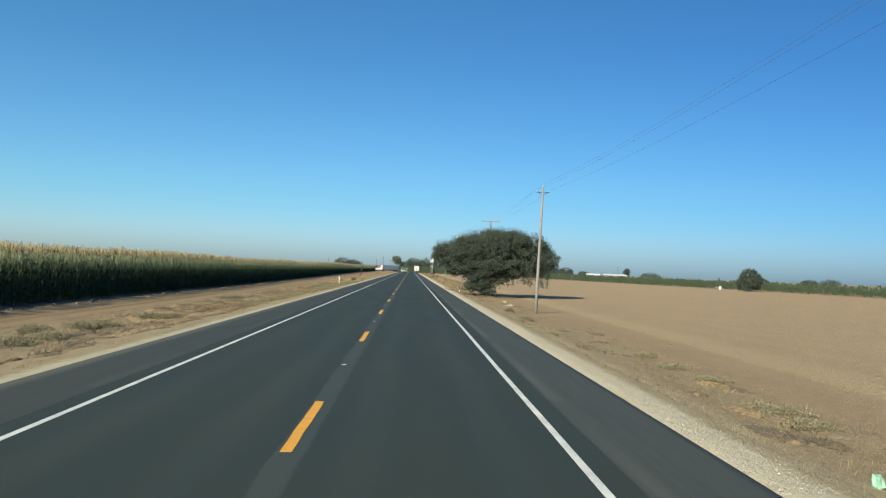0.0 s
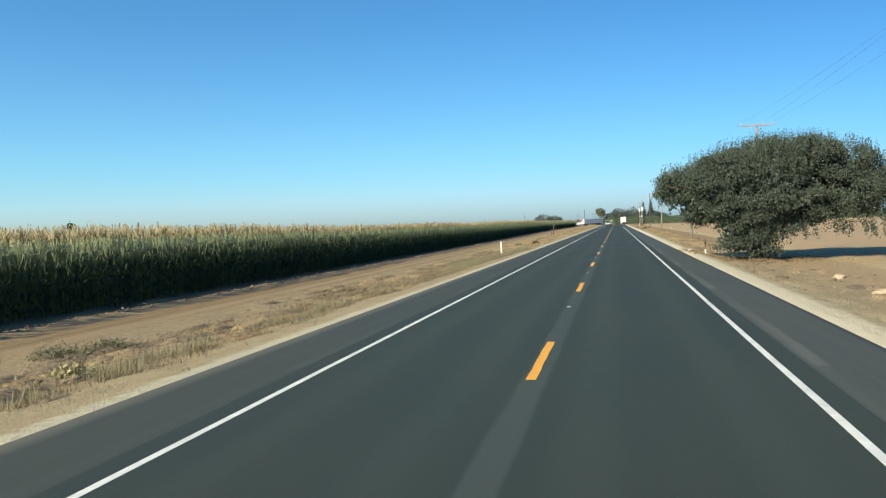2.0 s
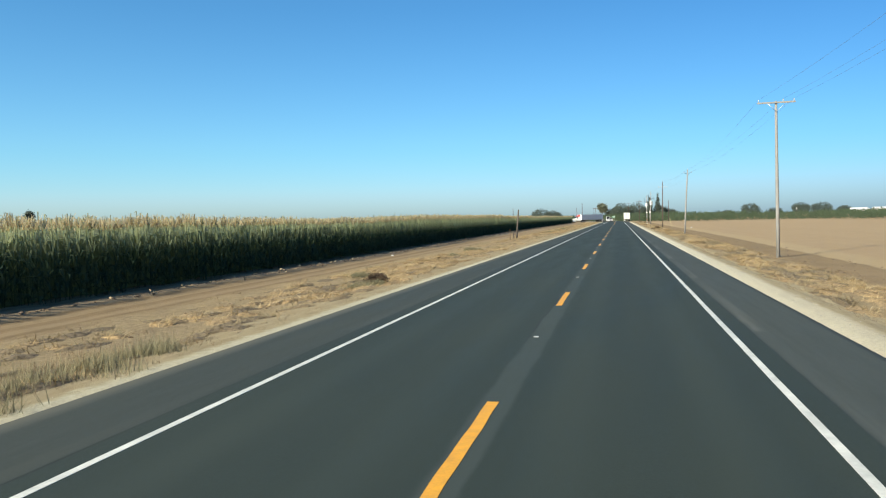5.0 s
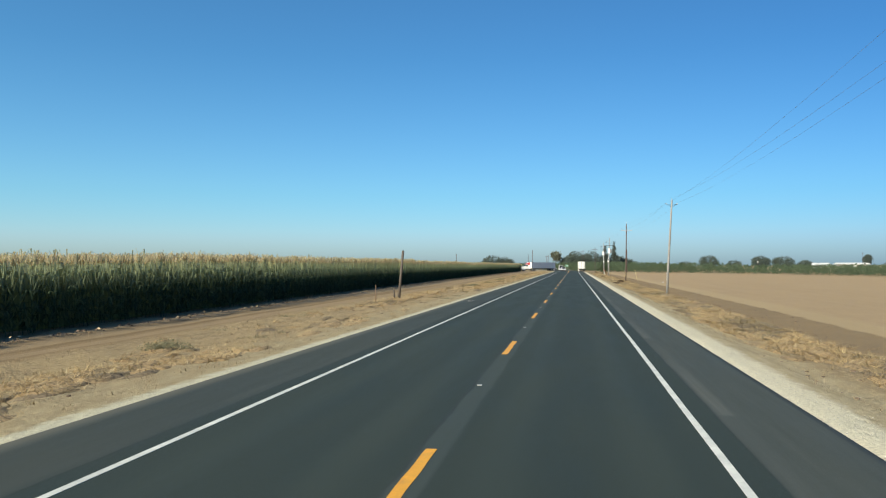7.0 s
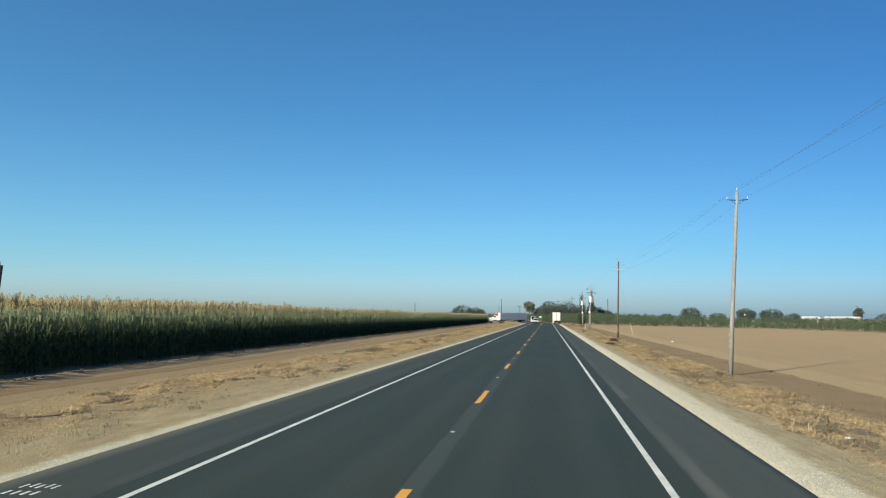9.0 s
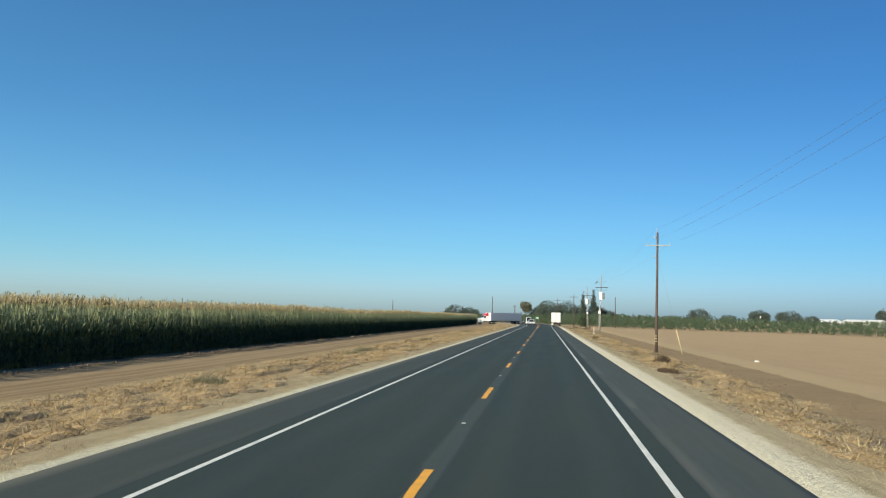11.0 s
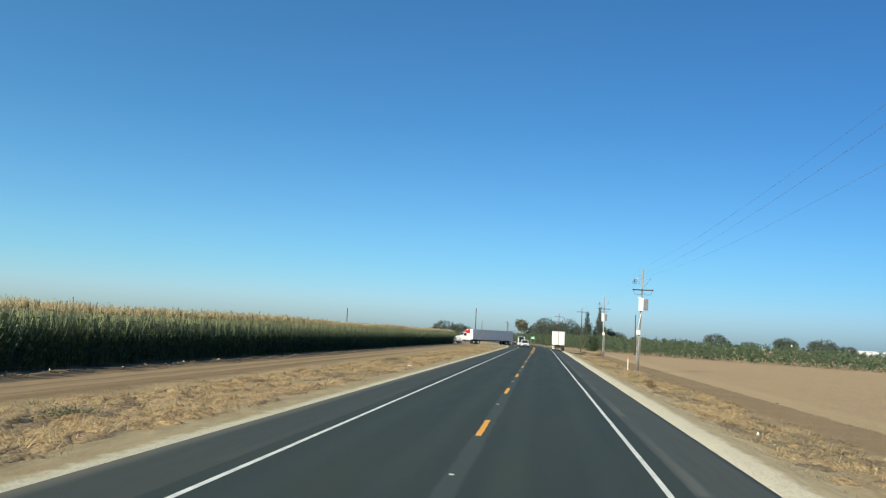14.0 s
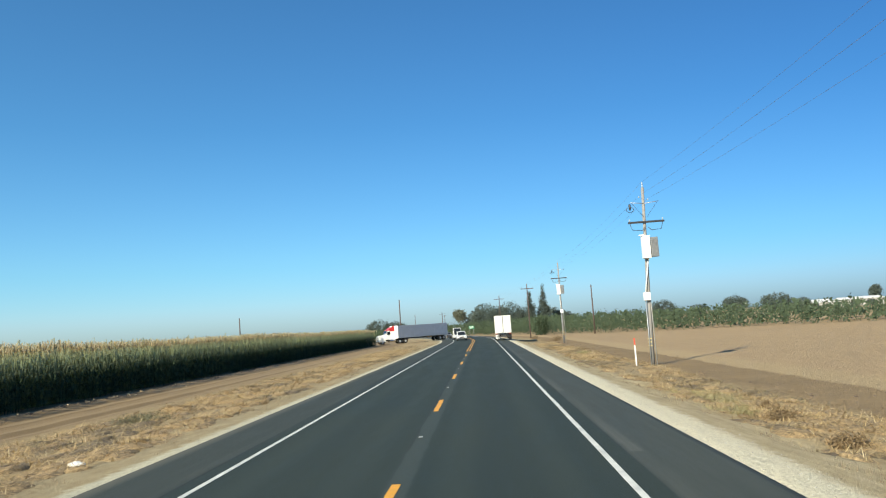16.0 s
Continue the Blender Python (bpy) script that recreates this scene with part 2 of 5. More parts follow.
    strip = mix(nt, 1.0, strip, sun_gain.outputs[0], 'MULTIPLY')
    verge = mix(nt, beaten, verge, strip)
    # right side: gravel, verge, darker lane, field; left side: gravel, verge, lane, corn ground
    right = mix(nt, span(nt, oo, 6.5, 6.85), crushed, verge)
    # the tractor lane beside the field is fainter on the first stretch
    smooth_lane = mix(nt, span(nt, place.outputs["Y"], 100.0, 150.0, 0.6, 0.0), smooth_lane, field)
    right = mix(nt, span(nt, ow, 11.0, 12.6), right, smooth_lane)
    right = mix(nt, span(nt, maths(nt, 'MULTIPLY_ADD', wob, 0.3, o), 15.5, 15.8), right, field)
    left = mix(nt, span(nt, oo, -6.6, -6.25), verge, gravel)
    left = mix(nt, span(nt, ow, -14.6, -13.6), lane, left)
    col = mix(nt, span(nt, o, -0.5, 0.5), left, right)
    col = mix(nt, 1.0, col, (1.01, 1.085, 1.03), 'MULTIPLY')
    nt.links.new(col, b.inputs["Base Color"])
    b.inputs["Specular IOR Level"].default_value = 0.15
    h = maths(nt, 'ADD', maths(nt, 'MULTIPLY', mid, 1.0), maths(nt, 'MULTIPLY', fine, 0.35))
    bump(nt, b, h, 0.7, 0.12)
    return m


def leaf_material(name, dark, light, tip=None, rough=0.55, through=0.25, lit_top=None):
    m, nt, b = mat(name, rough)
    geo = nt.nodes.new("ShaderNodeNewGeometry")
    stops = [(0.0, dark), (0.75, light)] + ([(1.0, tip)] if tip else [])
    col = ramp(nt, geo.outputs["Random Per Island"], stops)
    n = noise_at(nt, coords(nt), 0.8, 4)
    col = mix(nt, span(nt, n, 0.3, 0.7, 0.0, 0.45), col, dark)
    if lit_top:
        # sunlight is painted in: leaves pale with height, turning tassel tan on top
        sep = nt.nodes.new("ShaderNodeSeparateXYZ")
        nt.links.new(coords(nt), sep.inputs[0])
        col = mix(nt, span(nt, sep.outputs["Z"], 1.3, 2.25, 0.0, 0.92), col, lit_top)
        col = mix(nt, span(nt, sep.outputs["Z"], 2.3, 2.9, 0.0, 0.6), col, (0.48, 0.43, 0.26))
    nt.links.new(col, b.inputs["Base Color"])
    b.inputs["Specular IOR Level"].default_value = 0.15
    if through:
        t = nt.nodes.new("ShaderNodeBsdfTranslucent")
        nt.links.new(col, t.inputs["Color"])
        s = nt.nodes.new("ShaderNodeMixShader")
        s.inputs[0].default_value = through
        out = nt.nodes["Material Output"]
        nt.links.new(b.outputs[0], s.inputs[1])
        nt.links.new(t.outputs[0], s.inputs[2])
        nt.links.new(s.outputs[0], out.inputs["Surface"])
    return m


def wood_material(name, dark, light):
    m, nt, b = mat(name, 0.85)
    grain = noise_at(nt, coords(nt, (9, 9, 0.5)), 3.0, 5, 0.7)
    stain = noise_at(nt, coords(nt, (1, 1, 0.4)), 1.1, 4)
    col = ramp(nt, grain, [(0.3, dark), (0.7, light)])
    col = mix(nt, span(nt, stain, 0.4, 0.7, 0.0, 0.5), col, dark)
    nt.links.new(col, b.inputs["Base Color"])
    bump(nt, b, grain, 0.5, 0.02)
    return m


ASPHALT = asphalt_material()
EARTH = ground_material()
WHITE_PAINT = plain("white_line_paint", (0.70, 0.70, 0.63), 0.6, vary=0.14, scale=2.0)
YELLOW_PAINT = plain("yellow_line_paint", (0.80, 0.38, 0.03), 0.6, vary=0.12, scale=4.0)
CORN_LEAF = leaf_material("corn_leaf", (0.04, 0.07, 0.046), (0.088, 0.132, 0.076), (0.13, 0.17, 0.09), rough=0.75, through=0.55, lit_top=(0.42, 0.47, 0.28))
CORN_TASSEL = leaf_material("corn_tassel", (0.50, 0.41, 0.25), (0.66, 0.55, 0.35), through=0.55)
OAK_LEAF = leaf_material("oak_leaf", (0.044, 0.06, 0.044), (0.1, 0.122, 0.09), (0.14, 0.16, 0.122), 0.7, 0.18)
# distance haze is mixed into this leaf colour: paler and bluer
HAZY_LEAF = leaf_material("hazy_tree_leaf", (0.068, 0.09, 0.078), (0.105, 0.13, 0.108), None, 0.7, 0.2)
ORCHARD_LEAF = leaf_material("orchard_leaf", (0.075, 0.108, 0.066), (0.112, 0.15, 0.086), (0.13, 0.168, 0.1), 0.7, 0.35)
WEED_LEAF = leaf_material("weed_leaf", (0.14, 0.135, 0.082), (0.265, 0.25, 0.16), None, 0.75, 0.2)
DEAD_STEM = leaf_material("dead_stem", (0.13, 0.093, 0.053), (0.29, 0.21, 0.12), None, 0.8, 0.1)
YELLOW_WEED = leaf_material("yellow_weed", (0.29, 0.26, 0.13), (0.44, 0.395, 0.215), None, 0.7, 0.25)
DARK_TWIG = leaf_material("dark_twig", (0.06, 0.042, 0.03), (0.14, 0.1, 0.068), None, 0.8, 0.05)
PALE_WEED = leaf_material("pale_weed", (0.17, 0.155, 0.092), (0.32, 0.29, 0.18), None, 0.8, 0.15)
PALE_LEAF = leaf_material("pale_crown_leaf", (0.115, 0.13, 0.095), (0.185, 0.197, 0.145), None, 0.6, 0.2)
STRAW_MAT = plain("straw_mat", (0.41, 0.29, 0.145), 0.9, 0.0, 0.5, 9.0, 1.0)
DRY_LITTER = leaf_material("dry_corn_litter", (0.34, 0.26, 0.16), (0.58, 0.48, 0.32), None, 0.8, 0.1)
DULL_MAT = plain("dull_straw_mat", (0.24, 0.18, 0.105), 0.9, 0.0, 0.5, 9.0, 1.0)
DULL_STRAW = leaf_material("dull_straw", (0.2, 0.155, 0.085), (0.4, 0.325, 0.19), None, 0.8, 0.12)
STRAW = leaf_material("straw", (0.31, 0.22, 0.108), (0.585, 0.445, 0.232), (0.72, 0.6, 0.38), 0.7, 0.15)
BARK = wood_material("bark", (0.05, 0.04, 0.032), (0.14, 0.115, 0.09))
POLE_GREY = wood_material("weathered_pole_wood", (0.17, 0.163, 0.155), (0.36, 0.352, 0.338))
POLE_BROWN = wood_material("tarred_pole_wood", (0.055, 0.038, 0.033), (0.13, 0.088, 0.072))
OLD_TIMBER = wood_material("old_timber", (0.062, 0.051, 0.043), (0.145, 0.12, 0.1))
STONE = leaf_material("gravel_stone", (0.36, 0.32, 0.255), (0.62, 0.565, 0.47), None, 0.9, 0.0)
STEEL = plain("galvanised_steel", (0.52, 0.54, 0.55), 0.45, 0.7, 0.1)
DARK_METAL = plain("dark_fittings", (0.06, 0.06, 0.065), 0.5, 0.5, 0.15)
WIRE = plain("wire_aluminium", (0.2, 0.21, 0.22), 0.5, 0.5, 0.08)
PORCELAIN = plain("insulator_glaze", (0.38, 0.43, 0.48), 0.25, 0.0, 0.06)
WHITE_ENAMEL = plain("white_enamel", (0.80, 0.80, 0.77), 0.4, 0.0, 0.05)
GREY_ENAMEL = plain("grey_enamel", (0.22, 0.23, 0.24), 0.5, 0.1, 0.1)
TRAILER_WHITE = plain("trailer_white", (0.70, 0.70, 0.66), 0.4, 0.0, 0.06, 1.2)
# its shade is mixed into the aluminium: darker and bluer than the front
SHADED_TRAILER_SIDE = plain("shaded_trailer_aluminium", (0.39, 0.43, 0.50), 0.45, 0.2, 0.06, 1.2)
CAB_RED = plain("cab_red_paint", (0.48, 0.035, 0.03), 0.3, 0.0, 0.08)
CAR_WHITE = plain("car_white_paint", (0.78, 0.78, 0.77), 0.25, 0.0, 0.03)
CAR_GREY = plain("car_grey_paint", (0.20, 0.21, 0.22), 0.3, 0.3, 0.05)
RUBBER = plain("tyre_rubber", (0.025, 0.025, 0.025), 0.9, 0.0, 0.2)
GLASS_DARK = plain("tinted_glass", (0.02, 0.025, 0.03), 0.08, 0.0, 0.05)
RED_LAMP = plain("red_lamp_plastic", (0.35, 0.02, 0.02), 0.3)
CHROME = plain("chrome", (0.65, 0.65, 0.66), 0.15, 1.0, 0.03)
RED_PAINT = plain("red_marker_paint", (0.62, 0.08, 0.04), 0.5)
MARKER_WHITE = plain("marker_white", (0.78, 0.78, 0.74), 0.5, 0.0, 0.05)
REFLECTOR = plain("reflector_grey", (0.36, 0.36, 0.34), 0.4)
MARKER_BROWN = plain("marker_brown", (0.16, 0.10, 0.06), 0.7)
YELLOW_PLASTIC = plain("yellow_guard_plastic", (0.74, 0.6, 0.28), 0.5)
SIGN_GREEN = plain("sign_green", (0.02, 0.20, 0.10), 0.5)
SIGN_WHITE = plain("sign_white", (0.75, 0.77, 0.75), 0.5)
ROOF_WHITE = plain("shed_roof_white", (0.74, 0.74, 0.72), 0.5, 0.0, 0.06, 0.2)
SHED_WALL = plain("shed_wall_grey", (0.48, 0.47, 0.44), 0.7, 0.0, 0.1, 0.3)
CONCRETE = plain("concrete", (0.40, 0.37, 0.32), 0.9, 0.0, 0.15)
LITTER_WHITE = plain("litter_white", (0.72, 0.72, 0.69), 0.6)
LITTER_GREEN = plain("litter_green", (0.30, 0.55, 0.38), 0.5)
SAND_LUMP = plain("sandy_lump", (0.47, 0.365, 0.24), 0.95, 0.0, 0.2, 5.0, 0.8)
ROCK = plain("clod_earth", (0.155, 0.108, 0.072), 0.95, 0.0, 0.25, 8.0, 0.8)

# ---------------------------------------------------------------- mesh helpers


def mesh_object(name, verts, faces, material, parent=None, off=None, smooth=False):
    """A mesh from arrays; faces are an array with one row a face, or a list of them."""
    me = bpy.data.meshes.new(name)
    groups = [np.asarray(f, dtype=np.int32) for f in (faces if isinstance(faces, list) else [faces])]
    verts = np.asarray(verts, dtype=np.float32)
    me.vertices.add(len(verts))
    me.vertices.foreach_set("co", verts.ravel())
    loops = np.concatenate([g.ravel() for g in groups])
    sizes = np.concatenate([np.full(len(g), g.shape[1], dtype=np.int32) for g in groups])
    me.loops.add(len(loops))
    me.loops.foreach_set("vertex_index", loops)
    me.polygons.add(len(sizes))
    me.polygons.foreach_set("loop_start", np.concatenate([[0], np.cumsum(sizes)[:-1]]).astype(np.int32))
    me.polygons.foreach_set("use_smooth", np.full(len(sizes), bool(smooth)))
    me.update(calc_edges=True)
    me.materials.append(material)
    if off is not None:
        at = me.attributes.new("off", 'FLOAT', 'POINT')
        at.data.foreach_set("value", np.asarray(off, dtype=np.float32))
    ob = new(name, me)
    if parent:
        ob.parent = parent
    return ob


def part(name, bm, material, parent=None, label=""):
    me = bpy.data.meshes.new(name)
    bm.normal_update()
    bm.to_mesh(me)
    bm.free()
    me.materials.append(material)
    ob = new(name, me)
    if parent:
        ob.parent = parent
    return tagged(ob, label)


def box(bm, centre, size, bevel=0.0, turn=None):
    got = bmesh.ops.create_cube(bm, size=1.0)["verts"]
    m = Matrix.Translation(centre) @ (turn.to_4x4() if turn else Matrix.Identity(4)) @ Matrix.Diagonal((*size, 1))
    bmesh.ops.transform(bm, matrix=m, verts=got)
    if bevel:
        edges = list({e for v in got for e in v.link_edges})
        bmesh.ops.bevel(bm, geom=edges, offset=bevel, segments=2, affect='EDGES', profile=0.6)
    return bm


def tube(bm, points, radii, n=8, cap=True):
    rings = []
    pts = [Vector(p) for p in points]
    for i, p in enumerate(pts):
        d = (pts[min(i + 1, len(pts) - 1)] - pts[max(i - 1, 0)]).normalized()
        a = d.orthogonal().normalized() if i == 0 else (rings_axis - d * rings_axis.dot(d)).normalized()
        rings_axis = a
        b = d.cross(a)
        r = radii[i] if isinstance(radii, (list, tuple)) else radii
        rings.append([bm.verts.new(p + r * (math.cos(2 * math.pi * k / n) * a + math.sin(2 * math.pi * k / n) * b)) for k in range(n)])
    for r0, r1 in zip(rings, rings[1:]):
        for k in range(n):
            f = bm.faces.new((r0[k], r0[(k + 1) % n], r1[(k + 1) % n], r1[k]))
            f.smooth = True
    if cap:
        bm.faces.new(list(reversed(rings[0])))
        bm.faces.new(rings[-1])
    return bm


def lathe(bm, profile, n=16, centre=(0, 0, 0), axis=None):
    """Rings of (radius, height) turned about an axis."""
    m = Matrix.Translation(centre) @ (axis.to_4x4() if axis else Matrix.Identity(4))
    rings = [[bm.verts.new(m @ Vector((r * math.cos(2 * math.pi * k / n), r * math.sin(2 * math.pi * k / n), h))) for k in range(n)] for r, h in profile]
    for r0, r1 in zip(rings, rings[1:]):
        for k in range(n):
            f = bm.faces.new((r0[k], r0[(k + 1) % n], r1[(k + 1) % n], r1[k]))
            f.smooth = True
    bm.faces.new(list(reversed(rings[0])))
    bm.faces.new(rings[-1])
    return bm


def prism(bm, outline, half, axis='x'):
    """A side outline, given as pairs, made solid over a width."""
    def at(s, p):
        return (s, p[0], p[1]) if axis == 'x' else (p[0], s, p[1])
    a = [bm.verts.new(at(-half, p)) for p in outline]
    b = [bm.verts.new(at(half, p)) for p in outline]
    bm.faces.new(a)
    bm.faces.new(list(reversed(b)))
    for i in range(len(outline)):
        j = (i + 1) % len(outline)
        bm.faces.new((a[j], a[i], b[i], b[j]))
    bmesh.ops.recalc_face_normals(bm, faces=bm.faces[:])
    return bm


def holder(name, x, y, z, turn=0.0):
    ob = new(name)
    ob.empty_display_size = 0.3
    ob.matrix_basis = pose(x, y, z, 0, 0, turn)
    return ob

# ---------------------------------------------------------------- plan of the road
BEND, RADIUS, TURN_END = 458.0, 560.0, 300.0


def mid_x(y):
    """The centre line's x; it bends to the left at the far end."""
    y = np.asarray(y, dtype=float)
    s = np.clip(y - BEND, 0, TURN_END)
    return -(s * s) / (2 * RADIUS) - np.maximum(y - BEND - TURN_END, 0) * TURN_END / RADIUS


PROFILE_X = [-4000, -60, -24, -20, -17, -14, -11.5, -9.2, -7.5, -6.1, -5.9, 5.55, 5.75, 7.0, 8.4, 10.0, 12.0, 15.5, 60, 4000]
PROFILE_Z = [-0.55, -0.55, -0.52, -0.50, -0.54, -0.52, -0.50, -0.44, -0.2, -0.07, -0.14, -0.14, -0.07, -0.24, -0.60, -0.72, -0.76, -0.82, -0.86, -0.86]


def BERM_X(y):
    """The ridge of ploughed-up clods between the lane and the corn."""
    return np.interp(y, [0, 120, 170, 215, 270, 500], [-17.6, -17.7, -17.3, -18.4, -19.3, -19.3]) + 0.12 * np.sin(y * 0.31)


def CORN_X(y):
    """The first row of corn, behind the ridge."""
    return np.interp(y, [0, 120, 170, 215, 270, 500], [-20.3, -20.4, -20.0, -21.1, -22.0, -22.0])


def ripple(x, y, seed=0.0):
    return (np.sin(x * 1.7 + 0.9 * np.sin(y * 0.43 + seed)) * np.sin(y * 1.13 + 1.3 * np.sin(x * 0.61))
            + 0.6 * np.sin(x * 3.9 + y * 2.3 + seed) * np.sin(y * 3.1 - x * 1.7) + 0.4 * np.sin(x * 7.3 - y * 5.9) * np.sin(x * 4.1 + y * 8.3))


def ground_z(off, y):
    off, y = np.asarray(off, dtype=float), np.asarray(y, dtype=float)
    z = np.interp(off, PROFILE_X, PROFILE_Z)
    fall = np.where(off < 0, np.interp(y, [0, 100, 180, 330, 480], [1.0, 0.95, 0.55, 0.35, 0.35]), np.interp(y, [0, 110, 200, 480], [1.3, 1.3, 1.0, 0.95]))
    z = np.where(np.abs(off) > 5.7, z * (1 + (fall - 1) * np.clip((np.abs(off) - 6.2) / 2.0, 0, 1)), z)
    rough = np.interp(off, [-24, -20, -18.5, -14.2, -12.5, -8.2, -7.2, 7.0, 8.0, 12.5, 14.0, 16], [0.06, 0.06, 0.015, 0.015, 0.05, 0.05, 0.0, 0.0, 0.05, 0.05, 0.02, 0.03])
    lump = 1 + 0.18 * np.sin(y * 0.9) * np.sin(y * 0.37) + 0.1 * np.sin(y * 2.7 + 1.3 * np.sin(y * 0.8)) + 0.07 * np.sin(y * 5.3 + off * 3)
    to_ridge = off - BERM_X(y)
    bank = 0.17 * np.exp(-(to_ridge / np.where(to_ridge > 0, 0.6, 0.4)) ** 2) * lump
    swell = np.sin(off * 1.7 + 0.9 * np.sin(y * 0.43)) * np.sin(y * 1.13 + 1.3 * np.sin(off * 0.61)) + 0.3 * np.sin(off * 2.6 + y * 1.5)
    return z + rough * swell + bank


def place_z(x, y):
    return float(ground_z(x - float(mid_x(y)), y))


def grid_sheet(name, offs, ys, zfun, material, parent=None):
    O, Y = np.meshgrid(np.asarray(offs, float), np.asarray(ys, float))
    V = np.stack([O + mid_x(Y), Y, zfun(O, Y)], -1).reshape(-1, 3)
    nx = len(offs)
    i = (np.arange(len(ys) - 1)[:, None] * nx + np.arange(nx - 1)).ravel()
    F = np.stack([i, i + 1, i + nx + 1, i + nx], -1)
    return mesh_object(name, V, F, material, parent, off=O.ravel(), smooth=True)


near_x = np.concatenate([np.arange(-30, -21, 0.6), np.arange(-21, -16.4, 0.2), np.arange(-16.4, -6, 0.3), np.arange(-5.9, 5.6, 2.3), np.arange(5.6, 14.5, 0.3), np.arange(14.5, 30, 0.8)])
ground_x = np.concatenate([[-4000, -1500, -600, -250, -120, -60, -40], near_x, [35, 45, 60, 90, 150, 300, 700, 1600, 4000]])
ground_y = np.concatenate([[-3000, -800, -250, -120, -60, -40], np.arange(-25, 440, 0.85), np.arange(440, 560, 2.0), np.arange(560, 900, 20), [1000, 1200, 1600, 2200, 3000, 4500]])
ground = tagged(grid_sheet("ground", ground_x, ground_y, ground_z, EARTH), "bare brown farm soil with pale gravel road verges", "ground", kind="structure")


def road_z(off, y):
    return -0.004 * np.abs(off) ** 1.5


road_x = np.concatenate([[-6.02, -5.96], np.arange(-5.5, 5.3, 0.55), [5.5, 5.66, 5.72]])
road_y = np.concatenate([np.arange(-60, 440, 2.0), np.arange(440, 800, 6.0)])


def road_sheet_z(o, y):
    edge = (o < -5.99) | (o > 5.69)
    return np.where(edge, -0.3, road_z(o, y))


road = tagged(grid_sheet("road", road_x + 0, road_y, road_sheet_z, ASPHALT), "smooth dark new asphalt two-lane road with wide shoulders", "road", kind="structure")


def strip(name, o0, o1, y0, y1, material, lift=0.004, step=3.0, ragged=0.0):
    n = max(2, int(abs(y1 - y0) / step) + 1)
    ys = np.linspace(y0, y1, n)
    offs = np.array([o0, o1])
    O, Y = np.meshgrid(offs, ys)
    if ragged:
        O = O + ragged * np.sin(Y * 3.7 + O * 5) * np.sin(Y * 1.3)
    top = np.stack([O + mid_x(Y), Y, road_z(O, Y) + lift], -1).reshape(-1, 3)
    low = top - [0, 0, 0.02]
    i = np.arange(n - 1) * 2
    F = [np.stack([i, i + 1, i + 3, i + 2], -1), np.stack([i, i + 2, i + 2 + 2 * n, i + 2 * n], -1), np.stack([i + 1, i + 1 + 2 * n, i + 3 + 2 * n, i + 3], -1),
         np.array([[0, 2 * n, 2 * n + 1, 1], [2 * n - 2, 2 * n - 1, 4 * n - 1, 4 * n - 2]])]
    return mesh_object(name, np.concatenate([top, low]), F, material, road)


strip("edge_line", -3.715, -3.6, -60, 760, WHITE_PAINT, ragged=0.006)
strip("edge_line", 3.61, 3.72, -60, 760, WHITE_PAINT, ragged=0.006)
strip("solid_centre_line", -0.20, -0.09, 408, 760, YELLOW_PAINT)
strip("solid_centre_line", 0.09, 0.20, 408, 760, YELLOW_PAINT)
for k in range(-3, 28):
    strip("centre_dash", -0.075, 0.075, 14.63 * k, 14.63 * k + 3.66, YELLOW_PAINT, step=0.12, ragged=0.007)
marker_mesh = None
for k in range(-3, 28):
    y = 14.63 * k + {0: 8.7, 3: 9.9, 8: 9.75}.get(k, 9.1)
    if marker_mesh is None:
        bm = box(bmesh.new(), (0, 0, 0), (0.10, 0.08, 0.016), 0.006)
        m0 = part("lane_reflector", bm, REFLECTOR, road)
        marker_mesh = m0.data
    else:
        m0 = new("lane_reflector", marker_mesh)
        m0.parent = road
    m0.location = (-0.02, y, 0.008)

# side road into which the long truck turns
side = grid_sheet("side_road", np.linspace(-95, -5.6, 30), np.linspace(500, 511, 5), lambda o, y: np.where((y < 500.5) | (y > 510.5), -0.9, np.interp(o, [-95, -30, -5.6], [-0.6, -0.45, -0.07])), ASPHALT)
tagged(side, "plain asphalt side road meeting the highway", "road", kind="structure")

# ---------------------------------------------------------------- corn


